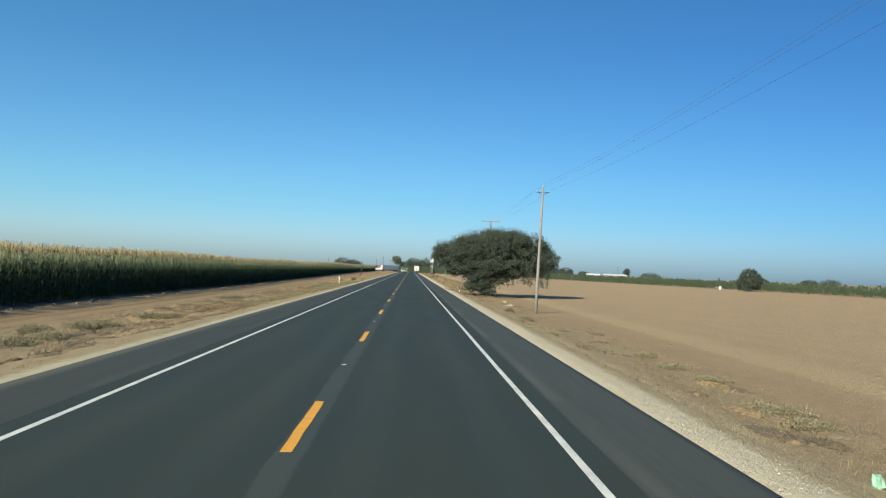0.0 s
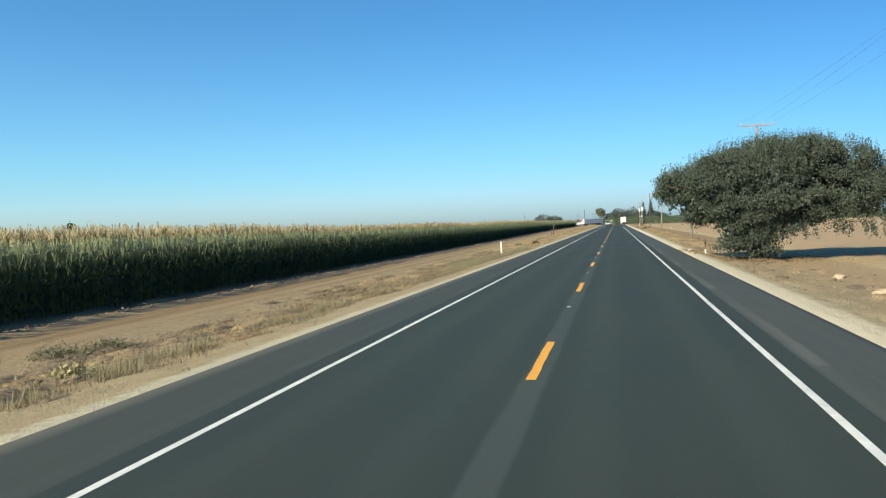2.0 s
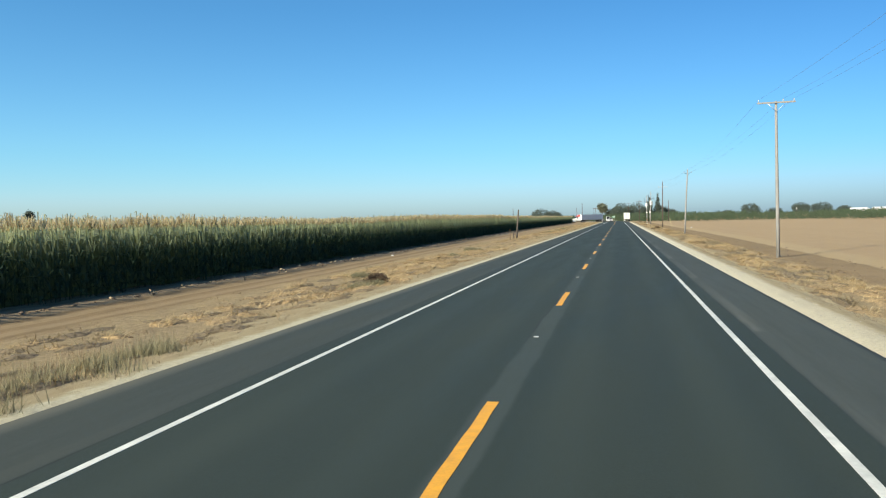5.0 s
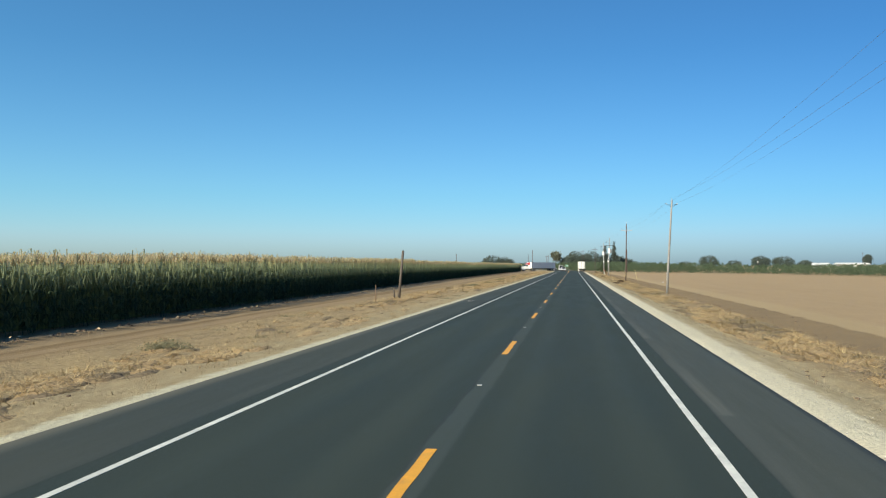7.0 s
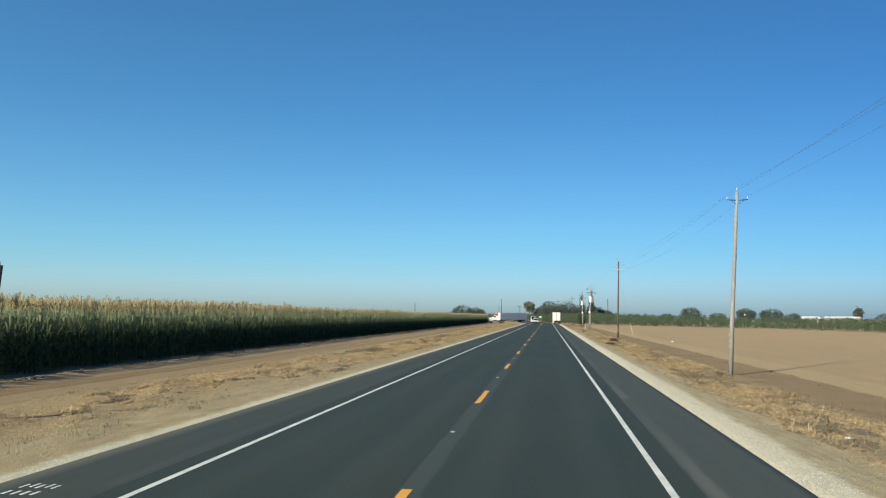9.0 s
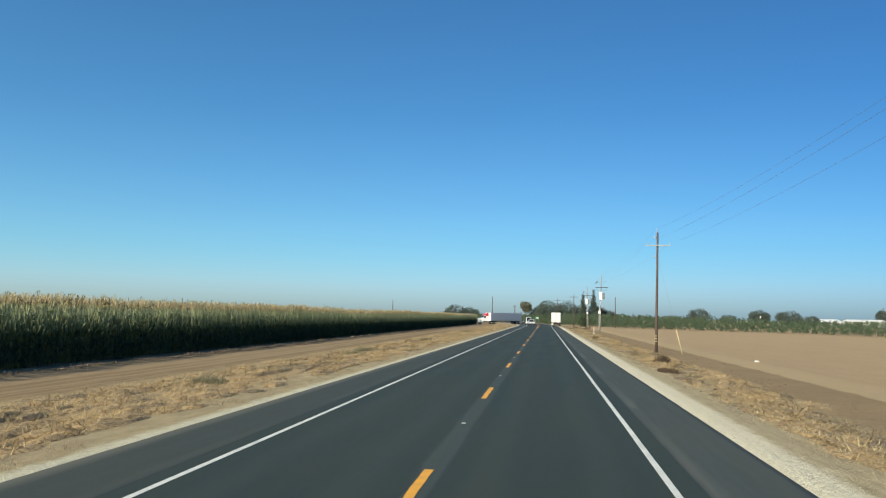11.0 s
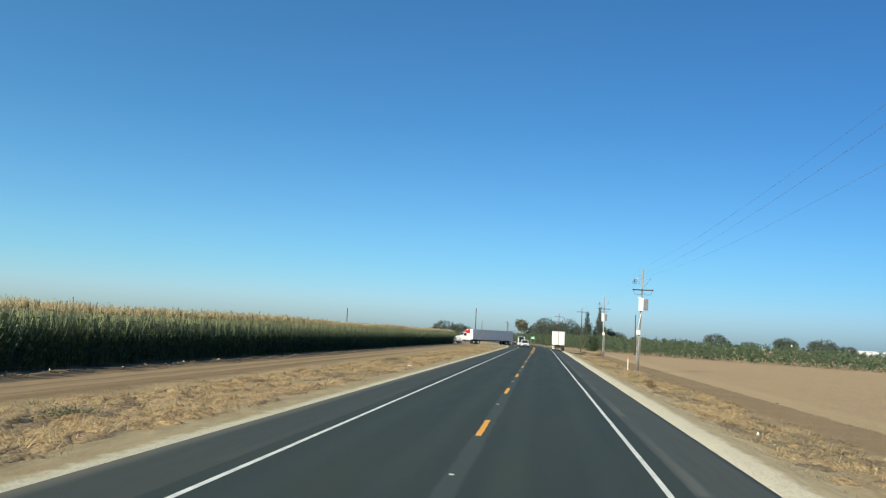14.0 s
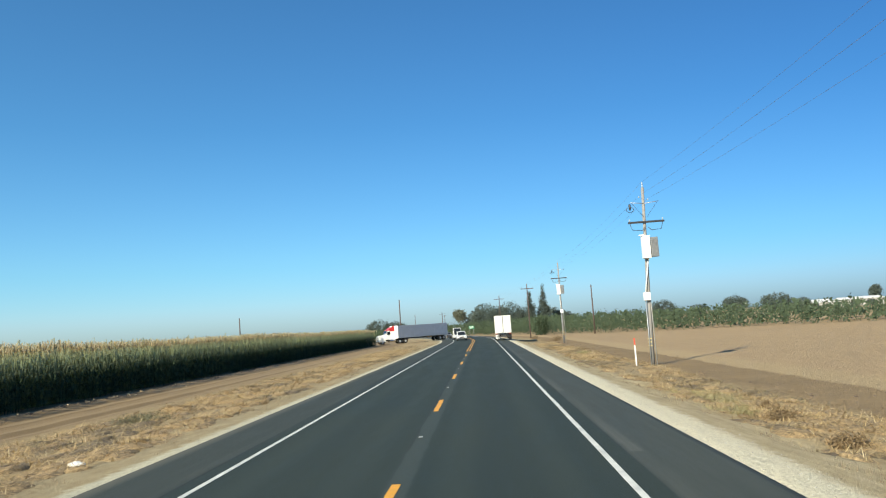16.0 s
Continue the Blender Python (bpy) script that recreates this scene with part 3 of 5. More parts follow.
def corn_plant(rng, height, first=0):
    """One stalk with hanging leaves and a tassel: vertices, triangles of the green parts and of the tassel."""
    V, G, T = [], [], []

    def ribbon(pts, widths, across, into):
        base = len(V)
        for p, w in zip(pts, widths):
            V.append(p - across * w / 2)
            V.append(p + across * w / 2)
        for k in range(len(pts) - 1):
            a = base + 2 * k
            into.append((a, a + 1, a + 3))
            into.append((a, a + 3, a + 2))

    stalk = height * 0.88
    for a in (0.0, 1.6):
        ax = np.array([math.cos(a), math.sin(a), 0])
        ribbon([np.array([0, 0, 0.0]), np.array([0.01, 0, stalk])], (0.032, 0.018), ax, G)
    side_a = rng.uniform(0, 6.28)
    for k in range(first, 10):
        a = side_a + math.pi * k + rng.normal(0, 0.35)
        h = stalk * (0.07 + 0.88 * k / 9) * rng.uniform(0.95, 1.02)
        ln = rng.uniform(0.6, 0.9) * (1.0 if k < 7 else 0.85)
        d = np.array([math.cos(a), math.sin(a), 0])
        high = min(1.0, max(0.0, (k - 3) / 4))
        up = rng.uniform(0.2, 0.45) * (1 - high) + rng.uniform(0.75, 1.05) * high
        d = d * (1.0 - 0.62 * high)
        p0 = np.array([0, 0, h])
        p1 = p0 + d * ln * 0.35 + [0, 0, ln * up]
        p2 = p0 + d * ln * 0.75 + [0, 0, ln * (up * 0.95)]
        p3 = p0 + d * ln * 1.05 + [0, 0, ln * (up - rng.uniform(0.35, 0.7) * (1 - 0.7 * high))]
        w = rng.uniform(0.08, 0.12) * (1 - 0.48 * high)
        across = np.array([-math.sin(a), math.cos(a), rng.uniform(-0.3, 0.3)])
        ribbon([p0, p1, p2, p3], (w * 0.6, w, w * 0.8, 0.005), across, G)
    top = np.array([0.01, 0, stalk - 0.05])
    for k in range(9):
        a = rng.uniform(0, 6.28)
        lean = rng.uniform(0.1, 0.55) if k else 0.02
        ln = height * rng.uniform(0.09, 0.15)
        tip = top + [math.cos(a) * lean * ln * 1.5, math.sin(a) * lean * ln * 1.5, ln]
        ribbon([top, tip], (0.038, 0.021), np.array([math.sin(a + 0.6), math.cos(a + 0.6), 0.1]), T)
    return np.array(V), np.array(G), np.array(T)


def CORN_TALL(y):
    """Height factor along the road, set so the corn tops fit the camera's view."""
    return np.interp(y, [0, 50, 80, 167, 213, 280, 327, 360, 500], [1.0, 1.03, 1.0, 0.95, 1.03, 1.0, 0.965, 0.995, 1.0])


def corn_field():
    rng = np.random.default_rng(5)
    whole = [corn_plant(rng, 3.5) for _ in range(9)]
    tops = [corn_plant(rng, 3.5, 5) for _ in range(9)]
    vs, gs, ts, count = [], [], [], 0
    for row in range(9):
        kinds = whole if row < 2 else tops
        ys = np.arange(4, 498, 0.28 if row < 2 else 0.45 if row < 5 else 0.6)
        ys = ys + rng.normal(0, 0.05, len(ys))
        kind = rng.integers(0, len(kinds), len(ys))
        for n, (V, G, T) in enumerate(kinds):
            y = ys[kind == n]
            if not len(y):
                continue
            x = CORN_X(y) - 0.7 * row + rng.normal(0, 0.06, len(y))
            a = rng.uniform(0, 6.28, len(y))
            s = rng.normal(0.985 if row < 1 else 0.965, 0.012, len(y)) * (1 + 0.022 * np.sin(y * 0.11) + 0.015 * np.sin(y * 0.53 + row)) * CORN_TALL(y)
            c, d = np.cos(a), np.sin(a)
            lean = rng.normal(0, 0.04, (2, len(y)))
            P = np.empty((len(y), len(V), 3), np.float32)
            P[..., 0] = (V[:, 0] * c[:, None] - V[:, 1] * d[:, None]) * s[:, None] + x[:, None] + lean[0][:, None] * V[:, 2]
            P[..., 1] = (V[:, 0] * d[:, None] + V[:, 1] * c[:, None]) * s[:, None] + y[:, None] + lean[1][:, None] * V[:, 2]
            P[..., 2] = V[:, 2] * s[:, None] + (ground_z(x, y) - 0.02)[:, None]
            vs.append(P.reshape(-1, 3))
            start = count + np.arange(len(y))[:, None, None] * len(V)
            gs.append((G[None] + start).reshape(-1, 3))
            ts.append((T[None] + start).reshape(-1, 3))
            count += len(V) * len(y)
    V, G, T = np.concatenate(vs), np.concatenate(gs), np.concatenate(ts)
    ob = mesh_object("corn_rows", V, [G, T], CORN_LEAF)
    ob.data.materials.append(CORN_TASSEL)
    ob.data.polygons.foreach_set("material_index", np.concatenate([np.zeros(len(G), np.int32), np.ones(len(T), np.int32)]))
    tagged(ob, "tall ripening green corn with tan tassels, a dense field", "corn", kind="stuff")
    # the depth of the field: a rough canopy of leaf tops and tassels further in
    n = 105000
    y = rng.uniform(4, 498, n)
    back = rng.uniform(0, 1, n) ** 1.8 * 110 + 6.0
    x = CORN_X(y) - back
    z = ground_z(x, y) + 3.36 * CORN_TALL(y) + rng.normal(0, 0.06, n) + 0.06 * np.sin(y * 0.11)
    a, ln = rng.uniform(0, 6.28, n), rng.uniform(0.2, 0.4, n)
    w = rng.uniform(0.05, 0.16, n) * np.clip(back / 30, 0.6, 2.5)
    side_v = np.stack([np.cos(a), np.sin(a), np.zeros(n)], -1) * w[:, None]
    P = np.stack([x, y, z - ln], -1)
    tip = np.stack([x + rng.normal(0, 0.1, n), y + rng.normal(0, 0.1, n), z], -1)
    V = np.stack([P - side_v, P + side_v, tip], 1).reshape(-1, 3)
    ob = mesh_object("corn_canopy", V, np.arange(3 * n).reshape(-1, 3), CORN_TASSEL)
    tagged(ob, "tan tasselled canopy of the deep corn field", "corn", kind="stuff")
    # opaque sheet added to close the view and keep low leaves in shade
    ys, ds = np.arange(4, 499, 1.2), np.array([0.95, 1.1, 2.2, 3.6, 5, 8, 20, 45, 120])
    Y, D = np.meshgrid(ys, ds, indexing="ij")
    Z = ground_z(CORN_X(Y) - D, Y) + 2.78 - 0.3 * (D < 1.5) + 0.2 * np.sin(Y * 2.1 + D) * np.sin(D * 3 + Y * 0.7) * (D < 6)
    Z[:, 0] = -0.9
    V = np.stack([CORN_X(Y) - D, Y, Z], -1).reshape(-1, 3)
    nx = len(ds)
    i = (np.arange(len(ys) - 1)[:, None] * nx + np.arange(nx - 1)).ravel()
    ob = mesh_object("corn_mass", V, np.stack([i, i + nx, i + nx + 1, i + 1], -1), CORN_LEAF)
    tagged(ob, "green sheet standing in for the corn inside, shading the front rows", "corn", kind="stuff")


corn_field()

# ---------------------------------------------------------------- leaves and trees


def leaf_cloud(rng, centres, per, spread, size, flat=0.0, upright=0.0):
    """Diamond leaves scattered round twig centres."""
    n = len(centres) * per
    c = np.repeat(centres, per, 0) + rng.normal(0, 1, (n, 3)) * spread
    d = rng.normal(0, 1, (n, 3))
    d[:, 2] = d[:, 2] * (1 - flat) + upright
    d /= np.linalg.norm(d, axis=1, keepdims=True)
    s = np.cross(d, rng.normal(0, 1, (n, 3)))
    s /= np.linalg.norm(s, axis=1, keepdims=True) + 1e-6
    ln = size * rng.uniform(0.65, 1.35, (n, 1))
    V = np.stack([c - d * ln * 0.5, c + s * ln * 0.3, c + d * ln * 0.5, c - s * ln * 0.3], 1).reshape(-1, 3)
    return V, np.arange(4 * n).reshape(-1, 4)


def in_blobs(rng, blobs, n, shell=0.45):
    """Points inside ellipsoids, more of them near the outside, with gaps where a wave is low."""
    vol = np.array([(b[3] * b[4] * b[5]) ** 0.75 for b in blobs])
    pick = rng.choice(len(blobs), n * 2, p=vol / vol.sum())
    B = np.array(blobs)[pick]
    d = rng.normal(0, 1, (len(B), 3))
    d /= np.linalg.norm(d, axis=1, keepdims=True)
    r = rng.uniform(shell, 1.0, (len(B), 1)) ** 0.6
    p = B[:, :3] + d * r * B[:, 3:]
    wave = ripple(p[:, 0] * 1.1 + p[:, 2], p[:, 1] * 1.1 - p[:, 2] * 0.7)
    keep = wave + rng.normal(0, 0.35, len(p)) > -0.55
    return p[keep][:n]


def limbs(rng, base, girth, blobs, fork):
    bm = bmesh.new()
    base = Vector(base)
    top = Vector(fork)
    flare = [(base + (top - base) * t + Vector((rng.normal(0, 0.04), rng.normal(0, 0.04), 0))) for t in (0, 0.15, 0.5, 1)]
    tube(bm, flare, [girth * 1.35, girth, girth * 0.85, girth * 0.7], 10)
    for b in blobs:
        end = Vector(b[:3]) + Vector((0, 0, b[5] * 0.35))
        mid = top.lerp(end, 0.5) + Vector((rng.normal(0, 0.3), rng.normal(0, 0.3), 0.15 * (end - top).length * 0.5))
        r = girth * 0.42
        tube(bm, [top - (top - base) * 0.15, top.lerp(mid, 0.5), mid, end], [r, r * 0.75, r * 0.5, r * 0.12], 6)
        for _ in range(3):
            q = Vector(b[:3]) + Vector((rng.uniform(-1, 1) * b[3], rng.uniform(-1, 1) * b[4], rng.uniform(-0.5, 0.9) * b[5])) * 0.75
            s = mid.lerp(end, rng.uniform(0.1, 0.8))
            tube(bm, [s, s.lerp(q, 0.5) + Vector((0, 0, 0.1)), q], [r * 0.3, r * 0.2, r * 0.06], 5)
    return bm


def oak_by_road():
    rng = np.random.default_rng(11)
    x0, y0 = 11.3, 92.0
    z0 = place_z(x0, y0)
    dome = [(0.9, 0, 4.9, 4.8, 4.0, 3.3), (-3.4, 0.5, 5.1, 2.8, 2.8, 2.0), (-5.1, 0.7, 5.0, 1.5, 1.8, 1.25), (-1.2, 0.5, 6.4, 2.8, 2.8, 1.5), (2.6, 0.5, 6.9, 3.2, 3.1, 1.5), (5.6, 0.6, 6.2, 2.7, 2.8, 1.7),
            (5.5, 0, 4.6, 3.2, 3.1, 2.1), (7.7, 0.4, 4.9, 1.7, 2.1, 1.6), (0.5, 3.2, 4.9, 4.4, 2.5, 3.0), (-3.0, 3.0, 4.5, 2.2, 2.1, 2.0), (4.5, 3.2, 4.8, 3.0, 2.4, 2.2)]
    skirts = [(-3.4, -0.3, 4.0, 1.9, 2.0, 1.45), (-1.7, -0.8, 2.2, 1.1, 1.3, 1.4), (-2.1, -0.9, 0.9, 0.95, 1.1, 0.8), (-2.2, -0.8, 1.7, 0.85, 1.1, 1.0), (0.1, -0.7, 2.3, 1.3, 1.2, 1.6), (-0.6, -1.2, 1.2, 1.2, 1.0, 1.1), (0.5, -1.3, 1.2, 1.0, 0.9, 1.1), (1.5, -2.3, 3.8, 2.4, 1.4, 1.9),
              (3.2, -0.6, 3.6, 1.9, 1.8, 1.1), (6.1, -0.8, 3.4, 1.5, 1.5, 1.1), (7.8, 0.2, 3.7, 1.1, 1.3, 1.0), (-0.4, -1.2, 2.8, 2.2, 1.5, 1.6), (-1.4, -2.0, 4.0, 2.0, 1.4, 1.6)]
    blobs = [(x0 + dx, y0 + dy, z0 + cz, rx, ry, rz) for dx, dy, cz, rx, ry, rz in dome + skirts]
    # knobs of young growth that roughen the outline
    for _ in range(34):
        b = blobs[rng.integers(0, len(dome))]
        d = rng.normal(0, 1, 3)
        d[2] = abs(d[2]) - 0.25
        d /= np.linalg.norm(d)
        r = rng.uniform(0.5, 1.0)
        blobs.append((b[0] + d[0] * b[3] * 0.95, b[1] + d[1] * b[4] * 0.95, b[2] + d[2] * b[5] * 0.95, r, r, 0.85 * r))
    tree = holder("oak_tree", x0, y0, z0)
    tree_inv = Matrix.Translation((-x0, -y0, -z0))
    bm = limbs(rng, (x0, y0, z0 - 0.1), 0.46, blobs, (x0 + 0.1, y0, z0 + 2.3))
    for a in (0.5, 1.5, 2.6, 3.6, 4.5, 5.4):
        tube(bm, [(x0 + 0.3 * math.cos(a), y0 + 0.3 * math.sin(a), z0 - 0.05), (x0 + 0.9 * math.cos(a), y0 + 0.9 * math.sin(a), z0 + 1.6), (x0 + 2.2 * math.cos(a), y0 + 2.2 * math.sin(a), z0 + 3.6)], [0.26, 0.2, 0.1], 8)
    bm.transform(tree_inv)
    part("trunk", bm, BARK, tree)
    # the crown is a heap of dense lumps of foliage with dark hollows between them
    lumps = in_blobs(rng, blobs, 590, 0.72)
    lumps = lumps[lumps[:, 2] > z0 + 0.25]
    twigs = []
    for c in lumps:
        m = 34
        d = rng.normal(0, 1, (m, 3))
        d /= np.linalg.norm(d, axis=1, keepdims=True)
        d[:, 2] = np.where(d[:, 2] < -0.3, -d[:, 2], d[:, 2])
        twigs.append(c + d * rng.uniform(0.72, 1.0, (m, 1)) * np.array([1, 1, 0.75]) * rng.uniform(0.42, 1.0))
    twigs = np.concatenate(twigs + [in_blobs(rng, blobs, 1100, 0.3)])
    twigs = twigs[twigs[:, 2] > z0 + 0.15]
    V, F = leaf_cloud(rng, twigs, 9, 0.13, 0.137)
    # thin upright shoots all over the top
    tops = in_blobs(rng, [b for b in blobs if b[2] > z0 + 4.8], 9000, 0.9)
    bins = np.round(tops[:, 0] / 0.7) * 1000 + np.round(tops[:, 1] / 0.7)
    crest = {}
    for i, key in enumerate(bins):
        crest[key] = max(crest.get(key, -9.0), tops[i, 2])
    tops = tops[tops[:, 2] > np.array([crest[key] for key in bins]) - 0.5]
    tops = tops[tops[:, 2] > z0 + 5.3]
    lift = rng.uniform(0.35, 1.15, len(tops))
    sway = rng.normal(0, 0.12, (len(tops), 2))
    up = []
    for t in np.linspace(-0.35, 1.0, 9):
        up.append(tops + np.stack([sway[:, 0] * t, sway[:, 1] * t, lift * t], -1))
    V2, F2 = leaf_cloud(rng, np.concatenate(up), 2, 0.035, 0.1, upright=1.8)
    # shaded inner leaves that close the crown
    V3, F3 = leaf_cloud(rng, in_blobs(rng, [(a, b, c, 0.8 * d, 0.8 * e, 0.8 * f) for a, b, c, d, e, f in blobs[:len(dome) + 6]], 1500, 0.0), 6, 0.2, 0.34)
    Vd, Fd = leaf_cloud(rng, np.stack([rng.uniform(x0 + 3, x0 + 8.5, 60), rng.normal(y0 - 1.0, 1.0, 60), rng.uniform(z0 + 1.9, z0 + 3.0, 60)], -1), 14, 0.15, 0.115)
    # bunches of leaves that hang below the outer boughs
    hang = []
    for _ in range(9):
        hx, hy, hz = x0 + rng.uniform(2.2, 8.0), y0 + rng.uniform(-2.0, 0.5), z0 + rng.uniform(2.3, 2.8)
        for t in np.linspace(0, 1, 12):
            hang.append((hx + 0.15 * t, hy, hz - 0.9 * t))
    V4, F4 = leaf_cloud(rng, np.array(hang), 9, 0.13, 0.13)
    V, F = [V, V2, V3, V4, Vd], [F, F2, F3, F4, Fd]
    F = np.concatenate([f + sum(len(v) for v in V[:k]) for k, f in enumerate(F)])
    V = np.concatenate(V) - [x0, y0, z0]
    mesh_object("crown", V, F, OAK_LEAF, tree)
    tagged(tree, "broad spreading dusty green oak with low skirts by the roadside", "tree")
    # brown fallen leaves round its foot
    a, r = rng.uniform(0, 6.28, 2600), np.abs(rng.normal(0, 2.2, 2600))
    x, y = x0 - 0.6 + r * np.cos(a) * 1.1, y0 - 0.8 + r * np.sin(a)
    V, F = leaf_cloud(rng, np.stack([x, y, ground_z(x, y) + 0.025], -1), 3, 0.03, 0.13, flat=0.8)
    tagged(mesh_object("leaf_litter", V, F, DEAD_STEM), "brown fallen leaves lying under the oak", "leaf litter", kind="stuff")


oak_by_road()


def leafy_tree(x, y, width, height, seed, shape="round", label="", leaf=HAZY_LEAF, name="tree", density=1.0, size=None):
    rng = np.random.default_rng(seed)
    z0 = place_z(x, y) - 0.05
    w = width / 2
    if shape == "round":
        blobs = [(0, 0, height * 0.6, w * 0.75, w * 0.75, height * 0.36)]
        for k in range(6):
            a = k * 1.05 + rng.uniform(0, 0.6)
            blobs.append((math.cos(a) * w * 0.55, math.sin(a) * w * 0.55, height * rng.uniform(0.36, 0.66), w * 0.45, w * 0.45, height * 0.25))
    elif shape == "low":
        blobs = [(0, 0, height * 0.5, w * 0.85, w * 0.85, height * 0.48)]
        for k in range(7):
            a = k * 0.9 + rng.uniform(0, 0.6)
            blobs.append((math.cos(a) * w * 0.6, math.sin(a) * w * 0.6, height * rng.uniform(0.25, 0.62), w * 0.42, w * 0.42, height * 0.27))
    elif shape == "cypress":
        blobs = [(rng.normal(0, 0.3) * w * (1 - t), 0, height * t, w * (1.15 - t) * rng.uniform(0.55, 1.25), w * (1.15 - t) * rng.uniform(0.7, 1.1), height * 0.09) for t in (0.1, 0.2, 0.3, 0.4, 0.5, 0.6, 0.7, 0.8, 0.9, 0.97)]
    else:
        blobs = [(0, 0, height * 0.8, w, w, height * 0.19), (w * 0.2, 0, height * 0.62, w * 0.8, w * 0.8, height * 0.16), (-w * 0.3, 0, height * 0.88, w * 0.6, w * 0.6, height * 0.12)]
    tree = holder(name, x, y, z0)
    part("trunk", limbs(rng, (0, 0, 0), max(0.12, height * 0.022), blobs, (0, 0, height * (0.62 if shape == "palm" else 0.3))), BARK, tree)
    size = size or max(0.4, height * 0.055)
    n = int(430 * density)
    V, F = leaf_cloud(rng, in_blobs(rng, blobs, n, 0.5), 5, size * 0.8, size * 1.12)
    mesh_object("crown", V, F, leaf, tree)
    tagged(tree, label, "tree")
    return tree


leafy_tree(101.2, 215, 7.6, 7.0, 3, "low", "lone round dark green tree in the bare field", leaf=OAK_LEAF, density=6.0, size=0.27)
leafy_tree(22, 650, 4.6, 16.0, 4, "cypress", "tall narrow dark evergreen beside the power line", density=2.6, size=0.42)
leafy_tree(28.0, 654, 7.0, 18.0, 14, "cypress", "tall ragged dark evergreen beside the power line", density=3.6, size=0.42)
leafy_tree(16.0, 520, 3.8, 5.2, 15, "low", "small dark round tree below the power line", ORCHARD_LEAF)
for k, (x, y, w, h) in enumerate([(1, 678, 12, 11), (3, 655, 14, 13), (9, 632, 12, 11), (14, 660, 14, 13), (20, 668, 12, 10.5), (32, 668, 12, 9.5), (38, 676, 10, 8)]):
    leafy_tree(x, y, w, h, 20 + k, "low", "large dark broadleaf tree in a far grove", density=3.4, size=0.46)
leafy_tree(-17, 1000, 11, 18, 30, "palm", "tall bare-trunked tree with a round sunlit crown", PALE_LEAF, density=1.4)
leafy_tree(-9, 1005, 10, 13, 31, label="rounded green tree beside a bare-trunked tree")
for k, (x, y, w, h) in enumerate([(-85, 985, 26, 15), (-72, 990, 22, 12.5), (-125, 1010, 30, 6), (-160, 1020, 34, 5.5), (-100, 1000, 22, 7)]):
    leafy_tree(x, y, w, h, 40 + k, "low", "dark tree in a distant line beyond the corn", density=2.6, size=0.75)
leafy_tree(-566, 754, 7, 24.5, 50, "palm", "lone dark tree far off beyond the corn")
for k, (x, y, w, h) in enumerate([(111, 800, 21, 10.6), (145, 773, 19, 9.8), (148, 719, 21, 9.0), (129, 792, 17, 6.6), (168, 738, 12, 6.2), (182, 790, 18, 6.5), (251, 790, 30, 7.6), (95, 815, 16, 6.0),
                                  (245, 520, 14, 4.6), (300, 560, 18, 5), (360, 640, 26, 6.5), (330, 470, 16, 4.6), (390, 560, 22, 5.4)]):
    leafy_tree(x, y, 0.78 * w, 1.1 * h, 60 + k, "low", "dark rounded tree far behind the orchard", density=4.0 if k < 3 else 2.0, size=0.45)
leafy_tree(220, 768, 6.5, 12.0, 74, "round", "slender dark tree standing over the farm sheds", density=1.2)


def orchard():
    """Rows of low trees along a crooked edge, filling the land behind it."""
    rng = np.random.default_rng(21)
    edge = np.array([(-120, 880), (-62, 740), (-20, 655), (4, 590), (17, 522), (27, 488), (45, 460), (68, 428), (84, 360), (98, 290), (109, 228), (119, 165), (140, 20)], float)
    seg = np.diff(edge, axis=0)
    lens = np.linalg.norm(seg, axis=1)
    stops = np.concatenate([[0], np.cumsum(lens)])
    cents = []
    for row in range(6):
        s = np.arange(0, stops[-1], 3.0)
        x, y = np.interp(s, stops, edge[:, 0]), np.interp(s, stops, edge[:, 1])
        k = np.clip(np.searchsorted(stops, s, side="right") - 1, 0, len(seg) - 1)
        nx, ny = seg[k, 1] / lens[k], -seg[k, 0] / lens[k]
        out = np.where(nx < 0, -1, 1)
        d = 2 + row * 5.5
        cents.append(np.stack([x - nx * 0 + out * nx * d + rng.normal(0, 0.5, len(s)), y + out * ny * d + rng.normal(0, 0.5, len(s)), rng.normal(1.0, 0.05, len(s)) * np.interp(y, [0, 300, 440, 490, 600], [2.6, 2.9, 3.5, 4.6, 5.2]), np.full(len(s), row)], -1))
    C = np.concatenate(cents)
    C = C[C[:, 0] > mid_x(C[:, 1]) + 10.5]
    Vs, Fs, n = [], [], 0
    for x, y, h, row in C:
        # bushy crowns that meet and reach nearly to the soil
        m = (72, 36)[int(row)] if row < 2 else 9
        d = rng.normal(0, 1, (m, 3))
        d /= np.linalg.norm(d, axis=1, keepdims=True)
        d[:, :2] /= np.sqrt(np.linalg.norm(d[:, :2], axis=1, keepdims=True)) + 0.05
        p = d * rng.uniform(0.55, 1.0, (m, 1)) * [2.2, 2.2, h * 0.5] + [x, y, h * 0.5 - 0.85]
        V, F = leaf_cloud(rng, p, 5 if row < 1 else 4 if row < 2 else 3, 0.26, 0.25 if row < 1 else 0.38 if row < 2 else 0.85, upright=0.3)
        Vs.append(V)
        Fs.append(F + n)
        n += len(V)
    ob = mesh_object("orchard", np.concatenate(Vs), np.concatenate(Fs), ORCHARD_LEAF)
    tagged(ob, "low green orchard in rows behind the bare field", "orchard", kind="stuff")


orchard()

# ---------------------------------------------------------------- power line
POLES = []          # wire ends of each pole, in order


